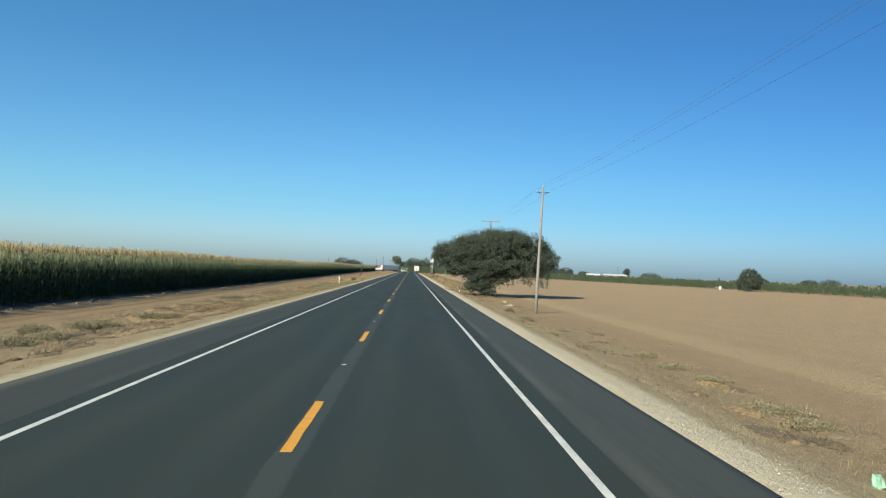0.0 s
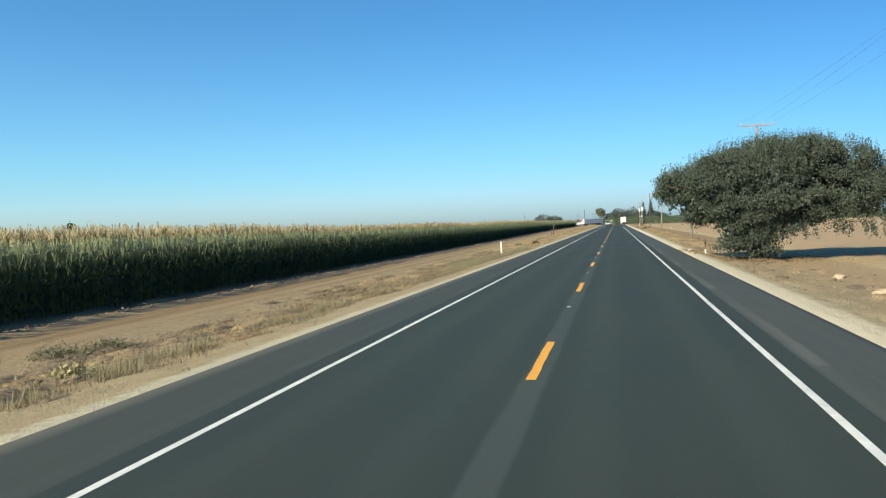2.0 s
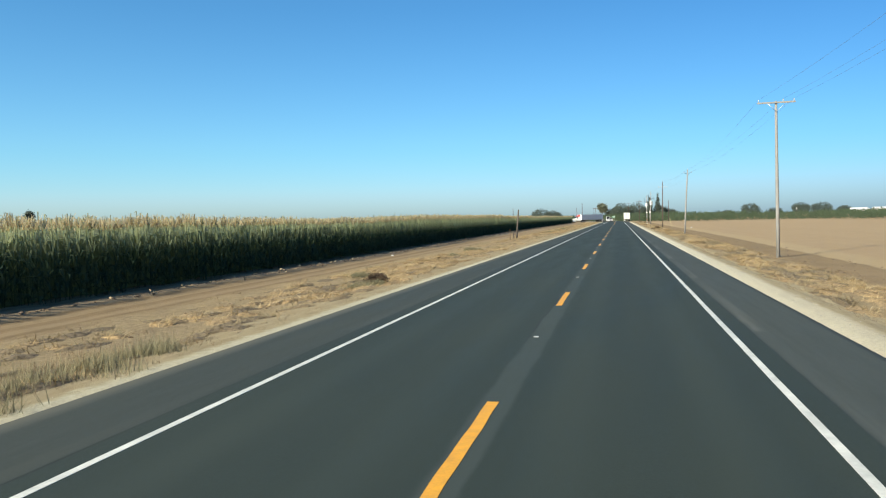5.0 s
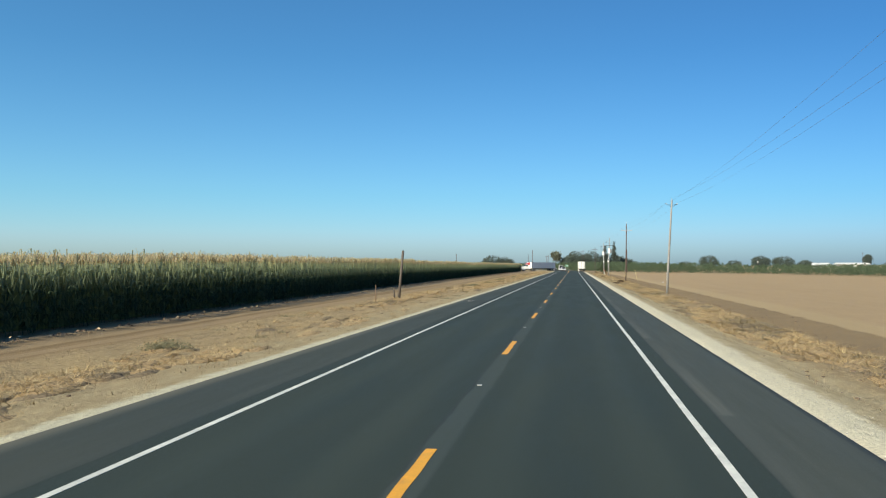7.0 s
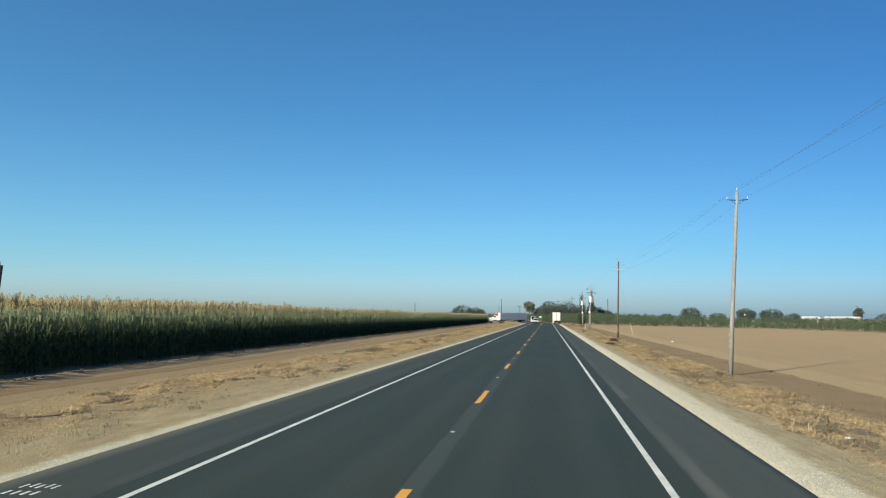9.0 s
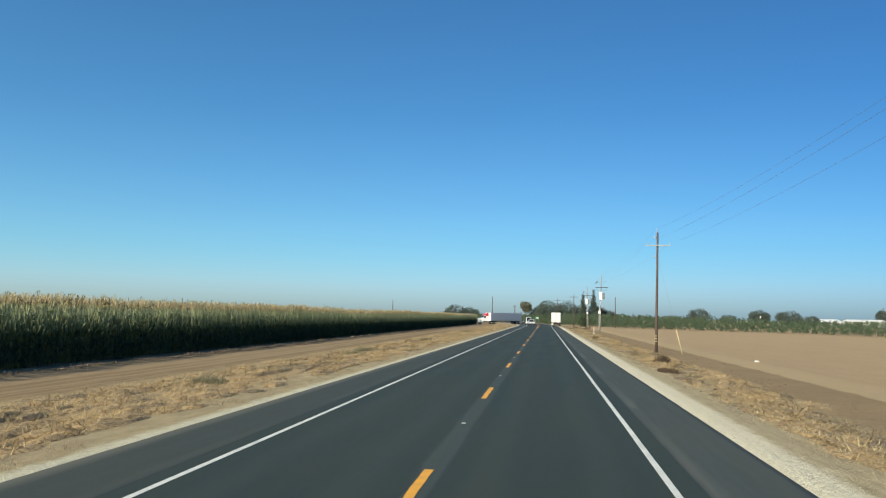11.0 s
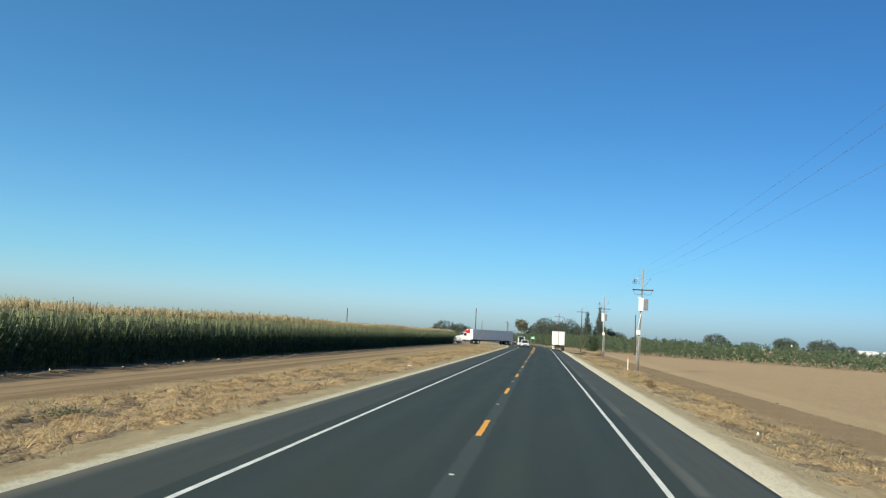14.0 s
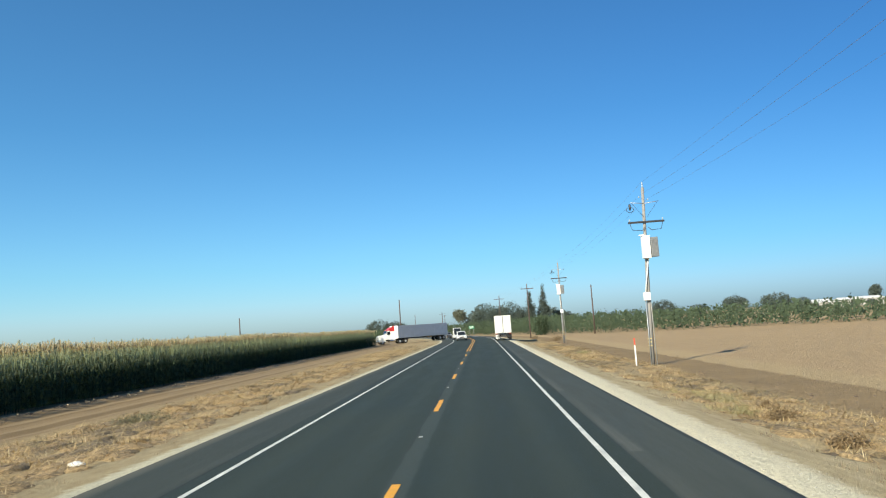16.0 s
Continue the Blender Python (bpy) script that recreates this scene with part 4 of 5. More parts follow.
def insulator(bm, at, h=0.2, r=0.045):
    lathe(bm, [(r * 0.5, 0), (r, h * 0.15), (r * 0.6, h * 0.35), (r * 1.05, h * 0.5), (r * 0.6, h * 0.7), (r * 0.7, h * 0.9), (r * 0.2, h)], 8, at)
    return bm


def pole(x, y, top, style, label, wood=None, lean=0.0):
    z = place_z(x, y)
    h = top - z
    ob = holder("utility_pole", x, y, z)
    wood = wood or POLE_GREY
    thin = 0.84 if style in ("plain", "arm") else 0.88
    face = -0.105 * thin - 0.045
    shaft = tube(bmesh.new(), [(0, 0, -0.3), (lean * 0.3, 0, h * 0.33), (lean * 0.66, 0, h * 0.66), (lean, 0, h)], [thin * r for r in (0.155, 0.14, 0.12, 0.1)], 12)
    part("shaft", shaft, wood, ob)
    ends = []

    def put(dx, dz, size=0.2, dy=0.0):
        part("insulator", insulator(bmesh.new(), (lean + dx, dy, dz), size), PORCELAIN, ob)
        ends.append(Vector((x + lean + dx, y + dy, z + dz + size)))

    if style == "plain":
        for s in (-1, 1):
            bm = tube(bmesh.new(), [(lean + s * 0.08, -0.05, h - 0.5), (lean + s * 0.56, -0.05, h - 0.46)], 0.026, 6)
            tube(bm, [(lean + s * 0.1, -0.05, h - 0.68), (lean + s * 0.4, -0.05, h - 0.48)], 0.014, 6)
            part("bracket", bm, DARK_METAL, ob)
            put(s * 0.55, h - 0.45, 0.17, -0.05)
        put(0, h, 0.24)
        for k in range(3):
            part("tag", box(bmesh.new(), (-0.04, -0.128, 1.55 + 0.32 * k), (0.045, 0.02, 0.06), 0.005), MARKER_WHITE, ob)
    elif style == "arm":
        part("crossarm", box(bmesh.new(), (lean, face, h - 0.12), (2.5, 0.09, 0.11), 0.012), wood, ob)
        for s in (-1, 1):
            part("brace", tube(bmesh.new(), [(lean, face - 0.02, h - 0.75), (lean + s * 0.6, face - 0.05, h - 0.16)], 0.018, 6), STEEL, ob)
        for dx in (-1.16, 0.45, 1.16):
            put(dx, h - 0.07, 0.2, face)
    elif style == "dark":
        part("pin", tube(bmesh.new(), [(lean - 0.06, 0, h - 0.3), (lean - 0.06, 0, h + 0.2)], 0.035, 8), STEEL, ob)
        part("crossarm", box(bmesh.new(), (lean, face, h - 1.28), (2.3, 0.09, 0.1), 0.01), STEEL, ob)
        for s in (-1, 1):
            part("brace", tube(bmesh.new(), [(lean, face, h - 1.7), (lean + s * 0.5, face - 0.05, h - 1.3)], 0.015, 6), STEEL, ob)
            put(s * 1.1, h - 1.23, 0.16, face)
        put(-0.06, h + 0.2, 0.2)
        for dz in (h - 2.4, h - 0.55):
            part("band", lathe(bmesh.new(), [(0.128, dz), (0.135, dz + 0.01), (0.135, dz + 0.09), (0.128, dz + 0.1)], 12), STEEL, ob)
        for dz in (1.05, 1.3, 1.55):
            part("band", lathe(bmesh.new(), [(0.143, dz), (0.15, dz + 0.008), (0.15, dz + 0.04), (0.143, dz + 0.048)], 12), YELLOW_PLASTIC, ob)
    elif style == "switch":
        part("pin", tube(bmesh.new(), [(lean, 0, h), (lean, 0, h + 0.18)], 0.03, 8), STEEL, ob)
        part("crossarm", box(bmesh.new(), (lean, face - 0.01, h - 2.25), (2.3, 0.1, 0.13), 0.01), DARK_METAL, ob)
        for s in (-1, 1):
            bm = bmesh.new()
            tube(bm, [(lean + s * 1.05, -0.17, h - 2.3), (lean + s * 0.9, -0.2, h - 2.75), (lean + s * 0.3, -0.2, h - 2.8), (lean + s * 0.1, -0.15, h - 2.6)], 0.02, 6)
            part("jumper", bm, DARK_METAL, ob)
            part("bracket", tube(bmesh.new(), [(lean, -0.1, h - 1.05), (lean + s * 0.9, -0.15, h - 0.95)], 0.022, 6), STEEL, ob)
            part("stay", tube(bmesh.new(), [(lean + s * 0.85, -0.15, h - 0.95), (lean + s * 0.12, -0.12, h - 1.9)], 0.012, 5), DARK_METAL, ob)
            part("insulator", insulator(bmesh.new(), (lean + s * 1.05, face - 0.01, h - 2.18), 0.16), PORCELAIN, ob)
            put(s * 0.28, h - 0.75 - 0.1 * s, 0.12)
        cut = part("cutout", lathe(bmesh.new(), [(0.03, 0), (0.07, 0.05), (0.07, 0.35), (0.03, 0.42)], 10, (lean - 0.95, -0.15, h - 1.45)), DARK_METAL, ob)
        bm = tube(bmesh.new(), [(lean - 0.95 + 0.24 * math.cos(a), -0.2, h - 1.42 + 0.16 * math.sin(a)) for a in np.linspace(2.2, 7.6, 11)], 0.02, 5)
        part("lead", bm, DARK_METAL, cut)
        put(0, h + 0.18, 0.2)
        b = part("control_box", box(bmesh.new(), (lean - 0.2, -0.32, h - 3.9), (0.5, 0.42, 1.4), 0.03), WHITE_ENAMEL, ob, "white enamelled steel control box")
        part("lid", box(bmesh.new(), (lean - 0.2, -0.33, h - 3.18), (0.56, 0.47, 0.05), 0.015), WHITE_ENAMEL, b)
        g = part("radiator", box(bmesh.new(), (lean + 0.34, -0.2, h - 3.9), (0.46, 0.45, 1.25), 0.02), GREY_ENAMEL, ob, "dark grey finned radiator box")
        for k in range(5):
            part("fin", box(bmesh.new(), (lean + 0.18 + 0.08 * k, -0.44, h - 3.9), (0.025, 0.05, 1.15)), GREY_ENAMEL, g)
        part("meter_box", box(bmesh.new(), (0.0, -0.24, h - 7.0), (0.42, 0.25, 0.5), 0.02), WHITE_ENAMEL, ob)
        part("conduit", tube(bmesh.new(), [(lean - 0.08, -0.17, h - 4.5), (-0.05, -0.2, h - 6.75)], 0.04, 8), MARKER_WHITE, ob)
        part("conduit", tube(bmesh.new(), [(-0.1, -0.2, h - 7.2), (-0.12, -0.2, -0.1)], 0.03, 8), STEEL, ob)
        part("conduit", tube(bmesh.new(), [(0.2, -0.12, h - 6.9), (0.24, -0.12, h - 7.6), (0.26, -0.12, -0.1)], 0.03, 8), REFLECTOR, ob)
        part("arm_shelf", box(bmesh.new(), (lean - 0.42, -0.3, h - 3.1), (0.34, 0.1, 0.06), 0.01), MARKER_WHITE, ob)
        for dz in (1.2, 1.42, 1.64):
            part("band", lathe(bmesh.new(), [(0.143, dz), (0.152, dz + 0.01), (0.152, dz + 0.05), (0.143, dz + 0.06)], 12), YELLOW_PLASTIC, ob)
    else:
        part("crossarm", box(bmesh.new(), (lean, face - 0.01, h - 0.9), (2.6, 0.11, 0.14), 0.01), wood, ob)
        for dx in (-1.2, 1.2):
            put(dx, h - 0.83, 0.2, face)
        put(0, h)
    tagged(ob, label, "utility pole", group="roadside power line poles")
    POLES.append((style, ends))
    return ob


pole(12.0, -22, 9.8, "plain", "weathered grey wooden utility pole with two brackets")
pole(11.92, 54.2, 9.5, "plain", "weathered grey wooden utility pole with two brackets", lean=0.27)
pole(12.3, 97.2, 9.33, "arm", "weathered wooden utility pole with a long crossarm")
pole(12.4, 154.5, 10.0, "arm", "weathered wooden utility pole with a long crossarm")
pole(11.95, 228.0, 9.5, "plain", "weathered grey wooden utility pole standing by straw", lean=0.6)
pole(12.35, 302.0, 10.8, "dark", "dark brown utility pole with pale steel crossarm", POLE_BROWN, lean=0.24)
pole(12.15, 377.2, 10.6, "switch", "wooden utility pole carrying white and grey switch boxes", lean=0.42)
pole(13.2, 440.0, 10.8, "switch", "wooden utility pole carrying white and grey switch boxes")
pole(11.2, 484.0, 10.2, "far", "brown wooden utility pole with a crossarm", POLE_BROWN)
pole(6.6, 530.0, 10.0, "far", "brown wooden utility pole with a crossarm", POLE_BROWN)


def wire(a, b, sag):
    bm = bmesh.new()
    tube(bm, [a.lerp(b, t) - Vector((0, 0, 4 * sag * t * (1 - t))) for t in np.linspace(0, 1, 15)], 0.0045, 4)
    ob = part("overhead_wire", bm, WIRE)
    tagged(ob, "thin sagging dark overhead power wire between poles", "wire", group="overhead wires")


for (s0, e0), (s1, e1) in zip(POLES, POLES[1:]):
    a3, b3 = sorted(e0, key=lambda v: v.x), sorted(e1, key=lambda v: v.x)
    for a, b in zip(a3, b3):
        wire(a, b, 0.00022 * (b - a).length ** 2 * 0.6)

# guy wire and its yellow guard at the dark pole
guy = holder("guy_wire", 14.6, 301.0, place_z(14.6, 301.0))
part("strand", tube(bmesh.new(), [(0, 0, 0), (-1.95, 1.0, 9.0)], 0.006, 4), WIRE, guy)
part("guard", tube(bmesh.new(), [(0, 0, 0), (-0.5, 0.26, 2.3)], 0.028, 8), YELLOW_PLASTIC, guy, "yellow plastic guard tube")
tagged(guy, "steel guy wire with yellow plastic guard in the soil", "guy wire")


def far_pole(x, y, top, arm=False):
    z = place_z(x, y)
    ob = holder("far_utility_pole", x, y, z)
    part("shaft", tube(bmesh.new(), [(0, 0, -0.2), (0, 0, top - z)], [0.17, 0.11], 8), POLE_BROWN, ob)
    if arm:
        part("crossarm", box(bmesh.new(), (0, -0.15, top - z - 0.6), (2.4, 0.1, 0.13)), POLE_BROWN, ob)
    else:
        part("bracket", box(bmesh.new(), (0.2, 0, top - z - 0.4), (0.5, 0.06, 0.06)), STEEL, ob)
    tagged(ob, "thin dark utility pole far off beyond the fields", "utility pole", group="distant poles")


for x, y, top, arm in [(-17, 506, 9.8, False), (-52, 498, 8.0, False), (-30, 700, 10, False), (25.4, 494, 9.6, False), (190, 690, 10.5, True), (-20, 790, 10.5, True), (-14, 640, 9.0, True)]:
    far_pole(x, y, top, arm)

# ---------------------------------------------------------------- posts and small things on the verges


def marker_post(x, y, h, lower, upper, split, label, wide=0.1, glass=None):
    z = place_z(x, y)
    ob = holder("marker_post", x, y, z)
    part("stem", box(bmesh.new(), (0, 0, (split - 0.1) / 2), (wide, 0.035, split + 0.1), 0.012), lower, ob)
    part("top", box(bmesh.new(), (0, -0.001, (split + h) / 2), (wide * 1.04, 0.04, h - split), 0.012), upper, ob)
    part("reflector", box(bmesh.new(), (0, -0.022, h - 0.15), (wide * 0.7, 0.006, 0.16)), glass or SIGN_WHITE, ob)
    tagged(ob, label, "marker post")


marker_post(-8.4, 98.6, 1.22, MARKER_WHITE, MARKER_WHITE, 0.8, "slim white roadside marker post standing in the verge")
marker_post(8.4, 99.5, 1.2, MARKER_WHITE, MARKER_BROWN, 0.4, "roadside marker post with white foot and brown top")
marker_post(11.1, 377.0, 1.75, MARKER_WHITE, RED_PAINT, 1.3, "white marker post with a red top beside a pole", 0.085, glass=RED_PAINT)


def timber_post(x, y, h, girth, lean, label, extra=False, wood=None):
    z = place_z(x, y)
    ob = holder("timber_post", x, y, z)
    part("shaft", tube(bmesh.new(), [(0, 0, -0.2), (lean * 0.5, 0, h * 0.5), (lean, 0, h)], [girth, girth * 0.95, girth * 0.85], 10), wood or (OLD_TIMBER if extra else MARKER_BROWN), ob)
    if extra:
        part("stub", tube(bmesh.new(), [(-0.35, 0.1, -0.2), (-0.45, 0.1, 0.75)], [girth * 0.7, girth * 0.6], 8), BARK, ob)
        part("pin", tube(bmesh.new(), [(lean, 0, h), (lean, 0, h + 0.08)], 0.03, 6), DARK_METAL, ob)
    tagged(ob, label, "post")


timber_post(-11.93, 200.6, 3.85, 0.108, 0.35, "old weathered leaning wooden post beside the dirt lane", True)
timber_post(-11.6, 192.0, 1.35, 0.03, 0.0, "thin rusty stake in the dry verge")
timber_post(-22.5, 490.0, 3.6, 0.42, 0.0, "stout pale concrete standpipe at the end of the corn", wood=CONCRETE)


def litter(x, y, size, material, seed, label):
    rng = np.random.default_rng(seed)
    bm = bmesh.new()
    bmesh.ops.create_icosphere(bm, subdivisions=2, radius=1.0)
    for v in bm.verts:
        v.co = Vector((v.co.x * size[0], v.co.y * size[1], max(-0.2, v.co.z) * size[2])) * float(rng.uniform(0.7, 1.2))
    ob = part("litter", bm, material)
    ob.location = (x, y, place_z(x, y) + size[2] * 0.15)
    tagged(ob, label, "litter")


litter(-8.2, 345.5, (0.22, 0.13, 0.1), LITTER_WHITE, 1, "crumpled white plastic bag on the verge")
litter(8.8, 2.1, (0.1, 0.13, 0.18), LITTER_GREEN, 2, "crumpled pale green plastic bag on the verge")
litter(18.3, 289.4, (0.2, 0.16, 0.1), LITTER_WHITE, 3, "crumpled white plastic sheet in the field")
litter(-16.6, 157.5, (0.13, 0.1, 0.06), LITTER_WHITE, 4, "scrap of white plastic on the dirt lane")
litter(9.3, 317.5, (0.07, 0.05, 0.12), LITTER_WHITE, 6, "small white plastic cup in the straw")
litter(9.0, 314.5, (0.12, 0.1, 0.05), LITTER_WHITE, 7, "torn scrap of white paper in the straw")
litter(9.6, 204.5, (0.12, 0.08, 0.05), LITTER_WHITE, 8, "scrap of white paper on the sandy verge")
litter(11.2, 65.2, (0.42, 0.3, 0.17), SAND_LUMP, 9, "pale sandy lump of dug-up soil on the verge")
litter(11.6, 72.6, (0.3, 0.26, 0.2), SAND_LUMP, 10, "pale sandy lump of dug-up soil on the verge")
litter(6.9, 96.0, (0.2, 0.12, 0.05), LITTER_WHITE, 5, "scrap of white paper on the gravel")


def blades(rng, cx, cy, per, spread, length, flat, material, name, label):
    """Dry grass and weeds: tapering bent blades round tuft centres."""
    n = len(cx) * per
    x = np.repeat(cx, per) + rng.normal(0, 1, n) * np.repeat(spread, per)
    y = np.repeat(cy, per) + rng.normal(0, 1, n) * np.repeat(spread, per)
    z = ground_z(x - mid_x(y), y) - 0.01
    a = rng.uniform(0, 6.28, n)
    ln = np.repeat(length, per) * rng.uniform(0.5, 1.3, n)
    tilt = np.clip(rng.normal(flat, 0.26, n), 0.05, 1.56)
    d = np.stack([np.cos(a) * np.sin(tilt), np.sin(a) * np.sin(tilt), np.cos(tilt)], -1)
    w = np.stack([-np.sin(a), np.cos(a), np.zeros(n)], -1) * rng.uniform(0.003, 0.009, (n, 1))
    P = np.stack([x, y, z], -1)
    T = P + d * ln[:, None]
    V = np.stack([P - w, P + w, T], 1).reshape(-1, 3)
    ob = mesh_object(name, V, np.arange(3 * n).reshape(-1, 3), material)
    tagged(ob, label, "grass", kind="stuff")


def straw_mats(rng, x, y, name, mat_material=None, blade_material=None):
    """Lumps of matted straw: low uneven domes, combed over with loose blades."""
    n = len(x)
    if not n:
        return
    rx, ry, h = rng.uniform(0.2, 0.6, n), rng.uniform(0.3, 1.2, n), rng.uniform(0.025, 0.1, n)
    z = ground_z(x - mid_x(y), y)
    a = np.linspace(0, 2 * math.pi, 9)[:-1]
    jig = rng.uniform(0.75, 1.25, (n, 2, 8))
    ring = []
    for k, (r, up) in enumerate(((0.55, 0.78), (1.05, -0.12))):
        px, py = x[:, None] + np.cos(a) * r * jig[:, k] * rx[:, None], y[:, None] + np.sin(a) * r * jig[:, k] * ry[:, None]
        lie = ground_z(px - mid_x(py), py) - (0 if k == 0 else 0.03)
        ring.append(np.stack([px, py, lie + up * h[:, None] * rng.uniform(0.7, 1.2, (n, 8)) * (1 if k == 0 else 0.6)], -1))
    top = np.stack([x, y, z + h], -1)[:, None]
    V = np.concatenate([top] + ring, 1).reshape(-1, 3)
    i = np.arange(8)
    j = (i + 1) % 8
    tri = np.concatenate([np.stack([0 * i, 1 + i, 1 + j], -1), np.stack([1 + i, 9 + i, 9 + j], -1), np.stack([1 + i, 9 + j, 1 + j], -1)])
    F = (tri[None] + 17 * np.arange(n)[:, None, None]).reshape(-1, 3)
    tagged(mesh_object(name, V, F, mat_material or STRAW_MAT, smooth=True), "lumpy mats of flattened dry grass along the verge", "grass", kind="stuff")
    per = 54
    m = n * per
    u, w = rng.uniform(0, 1.1, m) ** 0.6, rng.uniform(0, 6.28, m)
    rep = lambda q: np.repeat(q, per)
    px, py = rep(x) + np.cos(w) * u * rep(rx), rep(y) + np.sin(w) * u * rep(ry)
    P = np.stack([px, py, ground_z(px - mid_x(py), py) + rep(h) * np.maximum(0, 1 - u ** 2) * 0.9], -1)
    comb = rep(rng.uniform(0, 6.28, n)) + rng.normal(0, 0.8, m)
    tilt = np.clip(rng.normal(1.33, 0.22, m), 0.5, 1.6)
    d = np.stack([np.cos(comb) * np.sin(tilt), np.sin(comb) * np.sin(tilt), np.cos(tilt)], -1)
    s = np.stack([-np.sin(comb), np.cos(comb), np.zeros(m)], -1) * rng.uniform(0.006, 0.014, (m, 1))
    V = np.stack([P - s, P + s, P + d * rng.uniform(0.12, 0.42, (m, 1))], 1).reshape(-1, 3)
    tagged(mesh_object(name, V, np.arange(3 * m).reshape(-1, 3), blade_material or STRAW), "loose straw blades over matted dry grass", "grass", kind="stuff")


def verges():
    rng = np.random.default_rng(77)

    def spots(n, lo, hi, seed, cut, y0=-15, y1=470, full=None):
        o, y = rng.uniform(lo, hi, n), rng.uniform(y0, y1, n)
        w = ripple(o * 0.5, y * 0.16, seed) + 0.5 * ripple(o * 0.9, y * 0.45, seed + 2)
        k = w > (cut if full is None else np.where(y > full, cut - 0.45, cut))
        return o[k] + mid_x(y[k]), y[k]

    for name, lo, hi, seed in (("dry_grass", 8.1, 12.3, 1.0), ("dry_grass", -13.3, -7.35, 4.0)):
        x, y = spots(6200, lo + 0.5, hi - 0.3, seed + 3, -0.45, 0, 440, 228 if hi < 0 else None)
        thin = (y > 120) | (rng.uniform(0, 1, len(y)) < np.where(x < 0, 0.5, 0.04))
        # trodden bare beside the gravel on one stretch
        thin &= (x > 0) | (y < 163) | (y > 214) | np.where(y < 186, rng.uniform(0, 1, len(y)) < 0.12, x < -10.4)
        x, y = x[thin], y[thin]
        dull = ripple(x * 0.45, y * 0.25, seed + 9) + rng.normal(0, 0.35, len(x)) > np.where(y < 120, -0.5, 0.35 if lo > 0 else 0.6)
        straw_mats(rng, x[~dull], y[~dull], name)
        straw_mats(rng, x[dull], y[dull], name, DULL_MAT, DULL_STRAW)
        x, y = spots(5500, lo - 0.8, hi + 0.8, seed + 7, -0.6)
        blades(rng, x, y, 10, np.full(len(x), 0.1), np.full(len(x), 0.13), 0.7, DEAD_STEM, "dead_stems", "brown dead weed stems scattered over the verge")
        x, y = spots(6500, lo, hi, seed + 3, 0.1)
        thin = (y > 115) | (rng.uniform(0, 1, len(y)) < 0.3)
        x, y = x[thin], y[thin]
        blades(rng, x, y, 10, np.full(len(x), 0.16), np.full(len(x), 0.26), 1.38, STRAW, name, "flattened straw-coloured dry grass along the verge")
        x, y = spots(1800, lo, hi, seed + 1, 0.7)
        x, y = x[y > 105], y[y > 105]
        blades(rng, x, y, 40, np.full(len(x), 0.16), np.full(len(x), 0.2), 1.35, STRAW, name, "tufts of straw-coloured dry grass along the verge")
        x, y = spots(700, lo - 0.2, hi, seed + 5, 0.45)
        blades(rng, x, y, 70, np.full(len(x), 0.22), np.full(len(x), 0.2), 0.9, PALE_WEED, "low_weeds", "low grey-green weeds in the dry verge")
    # greying weeds close along the gravel before the white marker post
    y = np.concatenate([rng.uniform(76, 112, 240), rng.uniform(40, 76, 60)])
    x = rng.normal(-7.9, 0.35, 300) - 0.012 * (112 - y)
    blades(rng, x, y, 70, np.full(len(x), 0.2), rng.uniform(0.2, 0.5, len(x)), 0.5, PALE_WEED, "low_weeds", "greying green weeds in a strip beside the gravel")
    # brown withered growth over the same stretch
    y = rng.uniform(28, 112, 1500)
    x = rng.uniform(-11.4, -7.5, 1500)
    k = ripple(x * 0.7, y * 0.3, 2.0) > -0.35
    x, y = x[k], y[k]
    blades(rng, x, y, 36, np.full(len(x), 0.2), rng.uniform(0.1, 0.26, len(x)), 1.0, DEAD_STEM, "dead_stems", "brown withered growth matted over the verge")
    # a pale greenish patch of finer grass
    y = rng.uniform(350.5, 359, 300)
    x = rng.normal(9.6, 0.35, 300) + 0.06 * (y - 355)
    blades(rng, x, y, 60, np.full(len(x), 0.18), np.full(len(x), 0.16), 0.9, YELLOW_WEED, "dry_grass", "pale yellow-green patch of fine grass on the verge")
    # clods and stones
    kinds = []
    for k in range(5):
        bm = bmesh.new()
        bmesh.ops.create_icosphere(bm, subdivisions=1, radius=1.0)
        kinds.append((np.array([v.co[:] for v in bm.verts]) * rng.uniform(0.65, 1.2, (len(bm.verts), 1)), np.array([[v.index for v in f.verts] for f in bm.faces])))
        bm.free()
    for name, label, lo, hi, n, s0, s1 in (("soil_clods", "line of dry brown clods at the field edge", -0.5, 0.35, 6500, 0.015, 0.075), ("soil_clods", "scattered dry brown clods of soil", -12.5, -7.8, 1100, 0.015, 0.07),
                                           ("soil_clods", "scattered dry brown clods of soil", 7.6, 16, 1600, 0.015, 0.075)):
        Vs, Fs, c = [], [], 0
        o, y = rng.uniform(lo, hi, n), rng.uniform(-12, 440, n)
        if hi < 1:
            o = o + BERM_X(y) if lo > -1 else o
        s = s0 + (s1 - s0) * rng.uniform(0, 1, n) ** 3
        z = ground_z(o, y)
        for i in range(n):
            V, F = kinds[i % 5]
            Vs.append(V * s[i] * [1.2, 1, 0.7] + [o[i], y[i], z[i] + s[i] * 0.2])
            Fs.append(F + c)
            c += len(V)
        tagged(mesh_object(name, np.concatenate(Vs), np.concatenate(Fs), ROCK), label, "soil", kind="stuff")
    # pale stones on the gravel edges
    n = 9000
    right = rng.uniform(0, 1, n) < 0.6
    o = np.where(right, rng.uniform(5.75, 6.9, n), rng.uniform(-6.7, -6.05, n))
    y = rng.uniform(-10, 440, n)
